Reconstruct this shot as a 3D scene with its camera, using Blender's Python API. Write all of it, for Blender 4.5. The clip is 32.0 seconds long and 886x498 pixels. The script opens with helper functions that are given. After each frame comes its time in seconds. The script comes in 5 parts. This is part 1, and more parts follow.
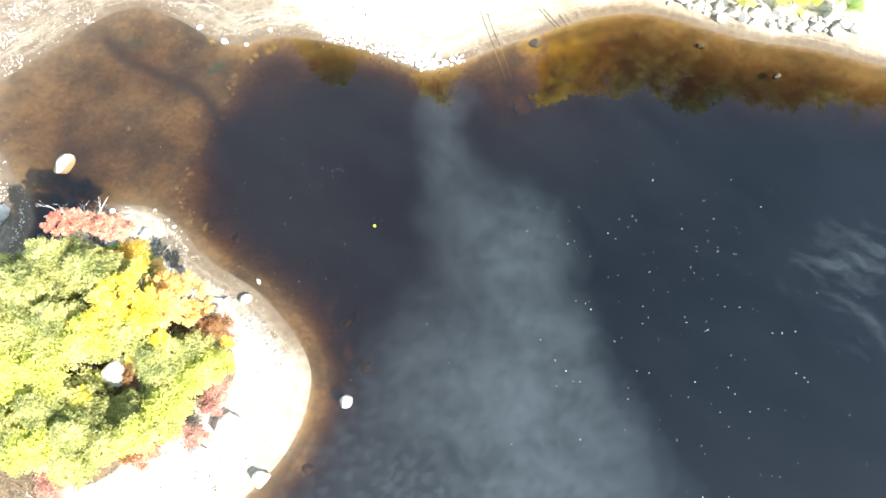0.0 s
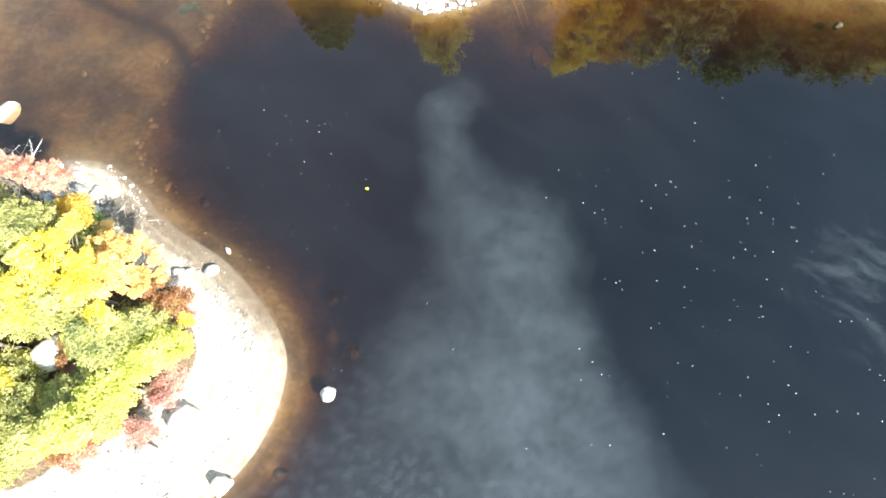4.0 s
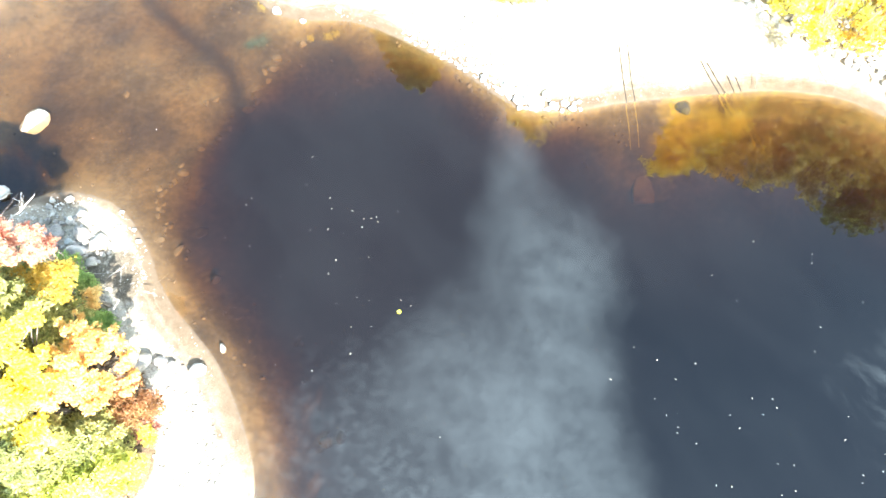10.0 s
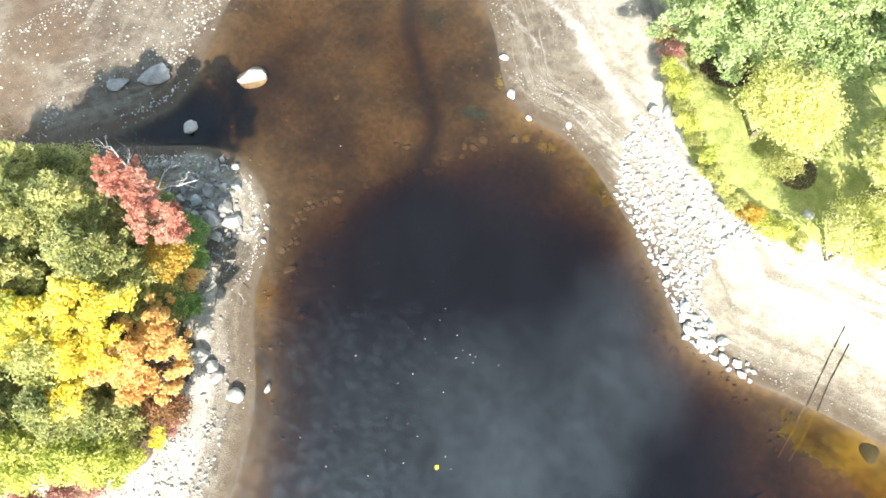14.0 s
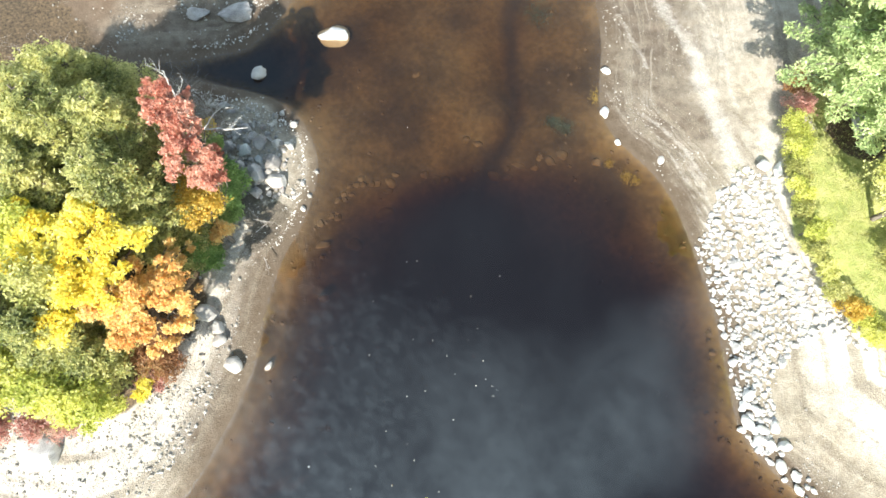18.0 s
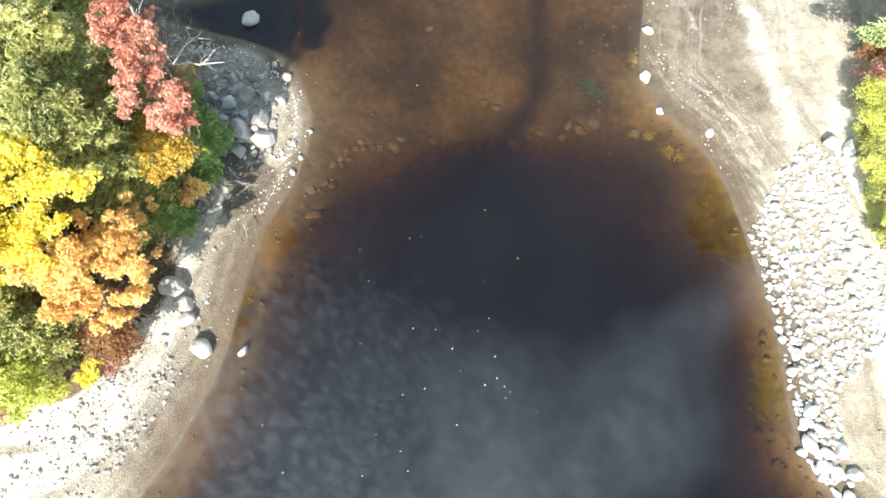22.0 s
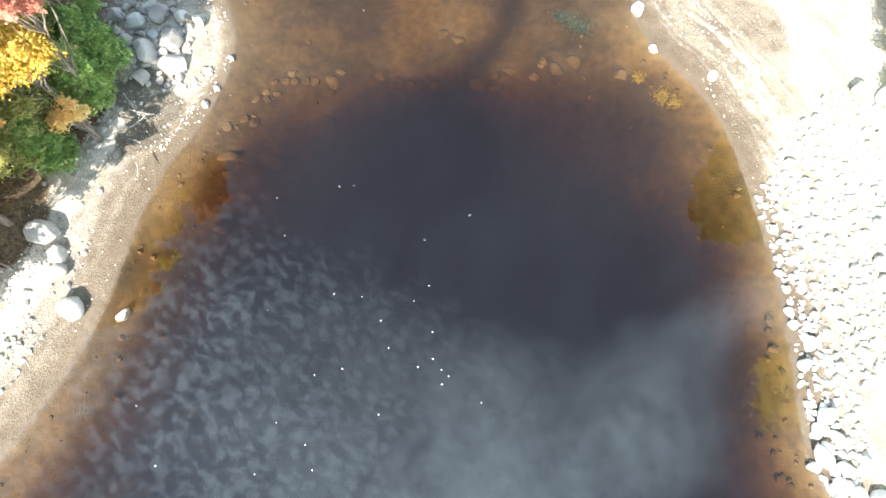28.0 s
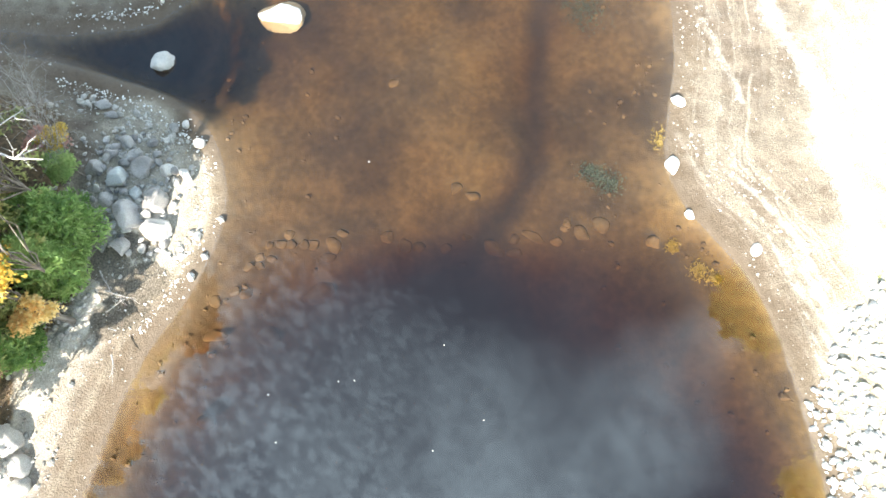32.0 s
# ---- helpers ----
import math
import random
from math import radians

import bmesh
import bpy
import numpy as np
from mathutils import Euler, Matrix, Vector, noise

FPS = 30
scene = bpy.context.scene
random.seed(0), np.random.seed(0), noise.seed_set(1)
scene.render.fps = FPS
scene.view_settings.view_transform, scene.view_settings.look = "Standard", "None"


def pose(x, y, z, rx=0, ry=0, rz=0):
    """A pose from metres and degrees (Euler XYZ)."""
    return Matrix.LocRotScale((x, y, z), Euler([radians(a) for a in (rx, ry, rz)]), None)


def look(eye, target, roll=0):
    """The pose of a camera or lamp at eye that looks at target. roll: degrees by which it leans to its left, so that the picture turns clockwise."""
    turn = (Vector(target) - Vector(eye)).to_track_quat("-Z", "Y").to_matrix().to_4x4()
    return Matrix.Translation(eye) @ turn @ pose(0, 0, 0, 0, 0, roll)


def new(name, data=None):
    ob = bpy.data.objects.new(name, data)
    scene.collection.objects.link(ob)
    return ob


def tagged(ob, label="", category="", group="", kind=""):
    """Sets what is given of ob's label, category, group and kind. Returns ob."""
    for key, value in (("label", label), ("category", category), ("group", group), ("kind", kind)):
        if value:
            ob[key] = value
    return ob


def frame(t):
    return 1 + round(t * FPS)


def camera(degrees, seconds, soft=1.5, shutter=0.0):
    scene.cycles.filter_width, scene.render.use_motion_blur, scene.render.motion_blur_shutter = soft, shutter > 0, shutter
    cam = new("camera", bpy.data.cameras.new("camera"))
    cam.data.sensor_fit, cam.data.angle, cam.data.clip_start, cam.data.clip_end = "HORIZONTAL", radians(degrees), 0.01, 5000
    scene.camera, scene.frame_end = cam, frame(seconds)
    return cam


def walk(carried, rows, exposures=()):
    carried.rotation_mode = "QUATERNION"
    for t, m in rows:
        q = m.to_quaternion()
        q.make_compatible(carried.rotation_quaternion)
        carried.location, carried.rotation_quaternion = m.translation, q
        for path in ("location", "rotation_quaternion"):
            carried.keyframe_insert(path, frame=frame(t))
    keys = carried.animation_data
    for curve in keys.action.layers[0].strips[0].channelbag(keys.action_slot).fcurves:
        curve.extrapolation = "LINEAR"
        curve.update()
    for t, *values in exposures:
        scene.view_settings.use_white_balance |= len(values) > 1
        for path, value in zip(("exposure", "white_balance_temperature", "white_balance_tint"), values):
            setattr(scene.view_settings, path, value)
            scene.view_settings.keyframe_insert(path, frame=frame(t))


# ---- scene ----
PITCH, ROLL = -71.38, 0.84
ROWS = [
    (0.0, 0.001, 0.001, 27.753, -0.46),
    (0.5, 0.014, 0.000, 27.140, -0.44),
    (1.0, 0.048, -0.016, 26.644, -0.29),
    (1.5, 0.082, -0.018, 26.116, -0.15),
    (2.0, 0.095, -0.024, 25.498, -0.12),
    (2.5, 0.122, -0.020, 24.853, 0.02),
    (3.0, 0.111, -0.033, 24.209, 0.49),
    (3.5, 0.051, -0.091, 23.581, 0.52),
    (5.5, -0.187, 1.201, 21.369, 0.32),
    (6.0, -0.264, 1.958, 20.883, 0.37),
    (6.5, -0.391, 2.848, 20.746, 0.37),
    (7.0, -0.525, 3.695, 20.749, 0.18),
    (7.5, -0.634, 4.402, 20.684, 0.41),
    (8.0, -0.712, 5.022, 20.688, 0.59),
    (8.5, -0.727, 5.559, 20.715, 1.04),
    (9.0, -0.822, 6.046, 20.727, 1.42),
    (9.5, -0.851, 6.530, 20.719, 7.45),
    (10.0, -1.003, 6.985, 20.678, 15.16),
    (10.5, -1.154, 7.420, 20.642, 18.28),
    (11.0, -1.288, 7.925, 20.593, 23.13),
    (11.5, -1.603, 8.416, 20.549, 30.08),
    (12.0, -1.950, 9.047, 20.518, 34.84),
    (12.5, -2.485, 9.695, 20.487, 38.57),
    (13.0, -3.198, 10.416, 20.502, 44.82),
    (13.5, -4.047, 11.109, 20.553, 48.01),
    (14.0, -4.766, 11.663, 20.598, 50.28),
    (14.5, -5.282, 12.020, 20.641, 51.92),
    (15.0, -5.413, 12.101, 20.618, 53.71),
    (15.5, -5.485, 12.130, 20.453, 57.44),
    (17.5, -5.616, 12.057, 19.094, 63.84),
    (18.0, -5.634, 12.033, 18.695, 64.60),
    (18.5, -5.660, 12.037, 18.302, 65.20),
    (19.0, -5.690, 12.046, 17.925, 65.60),
    (19.5, -5.713, 12.071, 17.583, 65.94),
    (20.0, -5.730, 12.075, 17.236, 66.15),
    (20.5, -5.729, 12.076, 16.878, 66.42),
    (21.0, -5.736, 12.085, 16.526, 66.67),
    (21.5, -5.752, 12.081, 16.162, 66.89),
    (22.0, -5.776, 12.071, 15.780, 67.08),
    (22.5, -5.775, 12.064, 15.404, 67.36),
    (23.0, -5.768, 12.047, 15.021, 67.57),
    (23.5, -5.768, 12.016, 14.636, 67.65),
    (24.0, -5.758, 12.026, 14.301, 67.97),
    (24.5, -5.769, 12.030, 13.955, 68.22),
    (25.0, -5.741, 12.069, 13.600, 68.48),
    (25.5, -5.644, 12.259, 13.242, 68.58),
    (26.0, -5.459, 12.673, 12.869, 68.50),
    (26.5, -5.231, 13.263, 12.488, 68.53),
    (28.5, -4.909, 13.755, 12.531, 69.40),
    (29.0, -4.897, 13.755, 12.541, 69.54),
    (29.5, -5.187, 13.865, 12.549, 69.80),
    (30.0, -5.935, 14.089, 12.587, 69.83),
    (30.5, -7.061, 14.397, 12.621, 69.62),
    (31.0, -8.325, 14.815, 12.641, 70.04),
    (31.5, -9.340, 15.115, 12.645, 70.09),
    (32.0, -9.684, 15.221, 12.631, 70.24),
]

EXPOSURES = [(0.0, 2.12), (3.5, 2.16), (6.0, 2.45), (7.0, 2.83), (8.0, 3.0), (9.0, 3.05), (10.5, 2.65), (12.0, 2.02), (13.0, 1.65), (15.0, 1.5),
             (19.0, 1.32), (23.0, 1.6), (25.0, 1.93), (26.0, 2.06), (29.0, 2.16), (30.5, 2.26), (32.0, 2.22)]
cam = camera(80.0, 32.0, soft=1.6)
walk(cam, [(t, pose(x, y, z, 90 + PITCH, 0, yaw) @ pose(0, 0, 0, 0, 0, ROLL)) for t, x, y, z, yaw in ROWS], EXPOSURES)

# ---- world, sun ----
SUN_AZ, SUN_EL = math.atan2(0.80, -0.60), radians(36)


def node(tree, kind, **values):
    """A node with its inputs, given as i0, i1 ..., and its modes."""
    n = tree.nodes.new(kind)
    for key, v in values.items():
        if key[0] == "i" and key[1:].isdigit():
            slot = n.inputs[int(key[1:])]
            if isinstance(v, bpy.types.NodeSocket):
                tree.links.new(v, slot)
            else:
                slot.default_value = v
    if "operation" in values:
        n.operation = values["operation"]
    if "feature" in values:
        n.feature = values["feature"]
    if "vector_type" in values:
        n.vector_type = values["vector_type"]
    if "attribute_name" in values:
        n.attribute_name = values["attribute_name"]
    return n


def op(tree, kind, a, b=0.0, c=0.0):
    return node(tree, "ShaderNodeMath", operation=kind, i0=a, i1=b, i2=c).outputs[0]


def vop(tree, kind, a, b=(0, 0, 0)):
    return node(tree, "ShaderNodeVectorMath", operation=kind, i0=a, i1=b)


def ramp(tree, value, lo, hi, to_lo=0.0, to_hi=1.0, smooth=True):
    n = node(tree, "ShaderNodeMapRange", i0=value, i1=lo, i2=hi, i3=to_lo, i4=to_hi)
    n.interpolation_type = "SMOOTHSTEP" if smooth else "LINEAR"
    n.clamp = True
    return n.outputs[0]


def mixc(tree, fac, a, b, blend="MIX"):
    n = tree.nodes.new("ShaderNodeMix")
    n.data_type, n.blend_type = "RGBA", blend
    for k, v in ((0, fac), (6, a), (7, b)):
        if isinstance(v, bpy.types.NodeSocket):
            tree.links.new(v, n.inputs[k])
        else:
            n.inputs[k].default_value = v if k == 0 else (*v, 1)
    return n.outputs[2]


def fbm(tree, vec, scale, detail=6, rough=0.55, distort=0.0):
    n = node(tree, "ShaderNodeTexNoise", i0=vec)
    n.inputs["Scale"].default_value = scale
    n.inputs["Detail"].default_value = detail
    n.inputs["Roughness"].default_value = rough
    n.inputs["Distortion"].default_value = distort
    return n.outputs[0]


world = bpy.data.worlds.new("sky")
scene.world = world
world.use_nodes = True
wt = world.node_tree
wt.nodes.clear()
sky = wt.nodes.new("ShaderNodeTexSky")
sky.sky_type, sky.sun_disc, sky.sun_elevation, sky.sun_rotation = "NISHITA", False, SUN_EL, SUN_AZ
way = node(wt, "ShaderNodeTexCoord").outputs["Generated"]
xyz = node(wt, "ShaderNodeSeparateXYZ", i0=way)
flat_z = op(wt, "MAXIMUM", xyz.outputs[2], 0.08)
plane = node(wt, "ShaderNodeCombineXYZ", i0=op(wt, "DIVIDE", xyz.outputs[0], flat_z), i1=op(wt, "DIVIDE", xyz.outputs[1], flat_z)).outputs[0]


drift = vop(wt, "ADD", plane, (3.37, 7.13, 0.37)).outputs[0]


def cloud_bank(way, cx, cy, sx, sy, turn=0.0, inner=0.0):
    """A soft-edged stretch of cloud on the layer overhead."""
    m = node(wt, "ShaderNodeMapping", vector_type="TEXTURE", i0=way, i1=(cx, cy, 0), i2=(0, 0, radians(turn)), i3=(sx, sy, 1)).outputs[0]
    return ramp(wt, vop(wt, "LENGTH", m).outputs["Value"], inner, 1.0, 1.0, 0.0)


def times(a, b):
    return op(wt, "MULTIPLY", a, b)


def either(a, b):
    return op(wt, "SUBTRACT", op(wt, "ADD", a, b), times(a, b))


def warped(scale, amount, detail=5.0):
    """The cloud layer's plan, frayed by noise."""
    n = node(wt, "ShaderNodeTexNoise", i0=drift, i2=scale, i3=detail)
    shift = vop(wt, "MULTIPLY", vop(wt, "SUBTRACT", n.outputs[1], (0.5, 0.5, 0.5)).outputs[0], (amount, amount, 0)).outputs[0]
    return vop(wt, "ADD", plane, shift).outputs[0]


frayed = warped(3.4, 0.24, 9.0)
flat = node(wt, "ShaderNodeSeparateXYZ", i0=plane)
# the plume: a broad bank thinning northwards, with a clean eastern edge
plume = either(either(times(cloud_bank(frayed, 0.13, -0.22, 0.60, 0.56), 0.60), times(cloud_bank(frayed, 0.15, 0.10, 0.33, 0.36, 20), 0.75)),
               either(times(cloud_bank(frayed, 0.11, 0.34, 0.19, 0.24), 0.6), either(times(cloud_bank(frayed, 0.04, 0.50, 0.17, 0.22), 0.30), times(cloud_bank(frayed, 0.035, 0.63, 0.09, 0.20, -14), 0.5))))
frayed_xyz = node(wt, "ShaderNodeSeparateXYZ", i0=frayed)
edge = op(wt, "ADD", frayed_xyz.outputs[0], times(frayed_xyz.outputs[1], 0.42))
plume = times(plume, ramp(wt, edge, 0.33, 0.45, 1.0, 0.0))
billow = op(wt, "ADD", times(fbm(wt, drift, 5.5, 9, 0.62), 0.62), times(fbm(wt, drift, 18.0, 7, 0.66), 0.38))
plume = times(plume, ramp(wt, billow, 0.36, 0.64, 0.36, 0.78))
# wisps low in the east
streak = node(wt, "ShaderNodeMapping", vector_type="TEXTURE", i0=warped(7.0, 0.12), i1=(2.13, 1.71, 0.43), i2=(0, 0, radians(-34)), i3=(0.12, 0.045, 1)).outputs[0]
wisps = times(cloud_bank(frayed, 0.84, 0.30, 0.25, 0.26, 10), ramp(wt, fbm(wt, streak, 1.0, 8, 0.62, 0.2), 0.40, 0.72))
# mackerel cloud in the south-west: small puffs in rows with clear sky between
grain_way = node(wt, "ShaderNodeMapping", vector_type="TEXTURE", i0=warped(12.0, 0.05, 5.0), i1=(1.37, 2.91, 0.37), i2=(0, 0, radians(27)), i3=(0.042, 0.027, 1)).outputs[0]
cells = node(wt, "ShaderNodeTexVoronoi", feature="SMOOTH_F1", i0=grain_way, i2=1.5)
cells.inputs["Smoothness"].default_value = 0.5
puffs = op(wt, "ADD", times(fbm(wt, grain_way, 1.7, 6, 0.58), 0.8), ramp(wt, cells.outputs[0], 0.1, 0.8, 0.2, 0.0, False))
patches = ramp(wt, fbm(wt, drift, 5.0, 4, 0.55, 0.3), 0.32, 0.62, 0.6, 1.0)
mackerel = times(times(cloud_bank(frayed, -0.16, -0.40, 0.86, 0.58, 42, 0.0), patches), ramp(wt, puffs, 0.40, 0.66, 0.06, 0.46))
rest = times(ramp(wt, fbm(wt, drift, 1.1, 7, 0.55, 0.4), 0.52, 0.75), ramp(wt, vop(wt, "LENGTH", plane).outputs["Value"], 1.3, 2.4, 0.0, 0.05))
cover = either(either(plume, mackerel), either(times(wisps, 0.42), rest))
haze = ramp(wt, op(wt, "ADD", times(fbm(wt, drift, 2.2, 4), 0.55), times(fbm(wt, streak, 0.6, 7, 0.62, 0.4), 0.45)), 0.36, 0.66, 0.02, 0.068)
north = times(ramp(wt, flat.outputs[1], 0.3, 0.8), 0.03)
cover = op(wt, "MAXIMUM", cover, times(op(wt, "ADD", haze, north), ramp(wt, flat.outputs[0], 0.1, 0.6, 1.0, 0.8)))
veil = mixc(wt, cover, (0, 0, 0), (17.8, 22.9, 25.4))
# fill light: an added, unseen bright ring low round the horizon, to lift the shade
sky_fill = ramp(wt, vop(wt, "LENGTH", plane).outputs["Value"], 1.35, 3.2, 0.0, 0.34)
veil = mixc(wt, 1.0, veil, mixc(wt, sky_fill, (0, 0, 0), (25.0, 23.4, 21.5)), "ADD")
total = mixc(wt, 1.0, mixc(wt, 1.0, sky.outputs[0], (0.85, 1.07, 1.09), "MULTIPLY"), veil, "ADD")
wt.links.new(node(wt, "ShaderNodeBackground", i0=total, i1=0.066).outputs[0], node(wt, "ShaderNodeOutputWorld").inputs[0])

sun_lamp = bpy.data.lights.new("sun", "SUN")
sun_lamp.energy, sun_lamp.angle, sun_lamp.color = 4.7, radians(0.53), (1.0, 0.95, 0.86)
sun = new("sun", sun_lamp)
sun.matrix_world = look((30, -20, 40), (30 - math.sin(SUN_AZ) * math.cos(SUN_EL), -20 - math.cos(SUN_AZ) * math.cos(SUN_EL), 40 - math.sin(SUN_EL)))


# ---- materials ----
def material(name):
    m = bpy.data.materials.new(name)
    m.use_nodes = True
    t = m.node_tree
    t.nodes.clear()
    return m, t, node(t, "ShaderNodeOutputMaterial")


def surface(t, out, colour, rough=0.8, bump=None, strength=0.4, distance=0.02, spec=0.3):
    b = node(t, "ShaderNodeBsdfPrincipled")
    for slot, v in (("Base Color", colour), ("Roughness", rough), ("Specular IOR Level", spec)):
        if isinstance(v, bpy.types.NodeSocket):
            t.links.new(v, b.inputs[slot])
        else:
            b.inputs[slot].default_value = (*v, 1) if slot == "Base Color" else v
    if bump is not None:
        n = node(t, "ShaderNodeBump")
        n.inputs["Strength"].default_value, n.inputs["Distance"].default_value = strength, distance
        t.links.new(bump, n.inputs["Height"])
        t.links.new(n.outputs[0], b.inputs["Normal"])
    t.links.new(b.outputs[0], out.inputs[0])
    return b


def place(t):
    return node(t, "ShaderNodeNewGeometry").outputs["Position"]


def attr(t, name):
    return node(t, "ShaderNodeAttribute", attribute_name=name).outputs["Fac"]


def stone_material(name, dark, light, moss=None, random_tone=0.35, scale=1.0):
    m, t, out = material(name)
    pos = node(t, "ShaderNodeTexCoord").outputs["Object"]
    pick = node(t, "ShaderNodeObjectInfo").outputs["Random"]
    island = node(t, "ShaderNodeNewGeometry").outputs["Random Per Island"]
    shifted = vop(t, "ADD", pos, node(t, "ShaderNodeCombineXYZ", i0=op(t, "MULTIPLY", pick, 31.0), i1=op(t, "MULTIPLY", island, 17.0)).outputs[0]).outputs[0]
    broad, grain = fbm(t, shifted, 2.2 * scale, 5), fbm(t, shifted, 46.0 * scale, 4, 0.7)
    c = mixc(t, ramp(t, broad, 0.3, 0.7), dark, light)
    speck = ramp(t, grain, 0.35, 0.72)
    c = mixc(t, 0.35, c, mixc(t, speck, tuple(v * 0.45 for v in dark), tuple(min(1, v * 1.25) for v in light)))
    tone = op(t, "ADD", 1.0 - random_tone, op(t, "MULTIPLY", op(t, "FRACT", op(t, "ADD", pick, island)), 2 * random_tone * 0.8))
    c = mixc(t, 1.0, c, node(t, "ShaderNodeCombineXYZ", i0=tone, i1=tone, i2=tone).outputs[0], "MULTIPLY")
    if moss:
        c = mixc(t, ramp(t, fbm(t, shifted, 3.4 * scale, 6, 0.65), 0.52, 0.68, 0.0, 0.7), c, moss)
    surface(t, out, c, 0.85, op(t, "ADD", grain, op(t, "MULTIPLY", broad, 2.0)), 0.5, 0.02)
    return m


PALE = stone_material("pale_granite", (0.34, 0.32, 0.29), (0.54, 0.515, 0.475))
WHITE = stone_material("white_granite", (0.60, 0.58, 0.54), (0.78, 0.76, 0.72), random_tone=0.08)
GREY = stone_material("grey_granite", (0.19, 0.175, 0.165), (0.42, 0.40, 0.375), random_tone=0.28)
LICHEN = stone_material("lichened_granite", (0.30, 0.31, 0.30), (0.45, 0.46, 0.44), (0.48, 0.52, 0.49), 0.1)
SILTED = stone_material("silted_stone", (0.085, 0.055, 0.03), (0.18, 0.12, 0.065), random_tone=0.3)
RIPRAP = stone_material("riprap_granite", (0.44, 0.425, 0.40), (0.66, 0.64, 0.61), random_tone=0.26)
SLAB = stone_material("drowned_slab", (0.17, 0.105, 0.055), (0.25, 0.16, 0.085), random_tone=0.1)
DARK = stone_material("dark_wet_stone", (0.02, 0.016, 0.01), (0.07, 0.055, 0.035), random_tone=0.15)
PEBBLE = stone_material("pebble", (0.30, 0.275, 0.235), (0.54, 0.51, 0.46), random_tone=0.36)


def bark_material(name, dark, light):
    m, t, out = material(name)
    pos = place(t)
    n = fbm(t, node(t, "ShaderNodeMapping", i0=pos, i3=(14, 14, 3)).outputs[0], 1.0, 6, 0.65)
    c = mixc(t, ramp(t, n, 0.3, 0.7), dark, light)
    surface(t, out, c, 0.9, n, 0.8, 0.02)
    return m


BARK = bark_material("bark", (0.09, 0.075, 0.06), (0.28, 0.245, 0.21))
BLEACHED = bark_material("bleached_wood", (0.42, 0.40, 0.37), (0.72, 0.70, 0.66))
TWIG = bark_material("grey_twig", (0.24, 0.22, 0.20), (0.48, 0.45, 0.42))


def leaf_material(name, tones, glow=0.55, clump=0.9):
    """Leaves in several tones: by leaf, and in drifts through the crown."""
    m, t, out = material(name)
    island = node(t, "ShaderNodeNewGeometry").outputs["Random Per Island"]
    drift = fbm(t, place(t), clump, 3, 0.5)
    pick = op(t, "ADD", op(t, "MULTIPLY", island, 0.45), ramp(t, drift, 0.32, 0.68, 0.0, 0.6, False))
    cr = node(t, "ShaderNodeValToRGB", i0=pick)
    cr.color_ramp.elements[0].color, cr.color_ramp.elements[1].color = (*tones[0], 1), (*tones[-1], 1)
    for k, tone in enumerate(tones[1:-1]):
        e = cr.color_ramp.elements.new((k + 1) / (len(tones) - 1))
        e.color = (*tone, 1)
    c = cr.outputs[0]
    b = node(t, "ShaderNodeBsdfPrincipled")
    t.links.new(c, b.inputs["Base Color"])
    b.inputs["Roughness"].default_value, b.inputs["Specular IOR Level"].default_value = 0.42, 0.5
    tr = node(t, "ShaderNodeBsdfTranslucent", i0=c)
    mx = node(t, "ShaderNodeMixShader", i0=glow)
    t.links.new(b.outputs[0], mx.inputs[1])
    t.links.new(tr.outputs[0], mx.inputs[2])
    t.links.new(mx.outputs[0], out.inputs[0])
    return m


L_RED = leaf_material("red_leaves", [(0.34, 0.09, 0.065), (0.58, 0.24, 0.165), (0.74, 0.41, 0.30), (0.82, 0.62, 0.50)])
L_ORANGE = leaf_material("orange_leaves", [(0.60, 0.30, 0.11), (0.84, 0.55, 0.20), (0.91, 0.73, 0.33), (0.92, 0.84, 0.54)])
L_GOLD = leaf_material("golden_leaves", [(0.60, 0.40, 0.05), (0.82, 0.69, 0.09), (0.90, 0.83, 0.19), (0.89, 0.86, 0.43)])
L_OCHRE = leaf_material("ochre_leaves", [(0.42, 0.26, 0.05), (0.58, 0.40, 0.07), (0.70, 0.52, 0.11), (0.62, 0.50, 0.18)])
L_LIME = leaf_material("yellow_green_leaves", [(0.34, 0.38, 0.08), (0.54, 0.58, 0.14), (0.74, 0.73, 0.22), (0.68, 0.70, 0.34)])
L_OLIVE = leaf_material("olive_leaves", [(0.20, 0.23, 0.07), (0.39, 0.41, 0.13), (0.60, 0.59, 0.23), (0.74, 0.71, 0.36)])
L_GREEN = leaf_material("green_leaves", [(0.10, 0.19, 0.05), (0.21, 0.34, 0.10), (0.36, 0.50, 0.17), (0.52, 0.61, 0.25)])
L_DEEP = leaf_material("dark_green_leaves", [(0.07, 0.115, 0.03), (0.13, 0.20, 0.055), (0.21, 0.29, 0.08), (0.32, 0.38, 0.12)])
L_CEDAR = leaf_material("cedar_sprays", [(0.10, 0.135, 0.05), (0.31, 0.34, 0.125), (0.60, 0.59, 0.235), (0.84, 0.79, 0.40)], 0.55)
L_PINE = leaf_material("pine_needles", [(0.19, 0.27, 0.10), (0.32, 0.42, 0.17), (0.47, 0.56, 0.25), (0.60, 0.66, 0.34)], 0.3)
L_PINK = leaf_material("pink_leaves", [(0.34, 0.14, 0.11), (0.50, 0.24, 0.20), (0.62, 0.38, 0.32), (0.48, 0.38, 0.26)])
L_RUST = leaf_material("rusty_leaves", [(0.20, 0.10, 0.05), (0.32, 0.16, 0.08), (0.44, 0.25, 0.11), (0.36, 0.27, 0.13)])
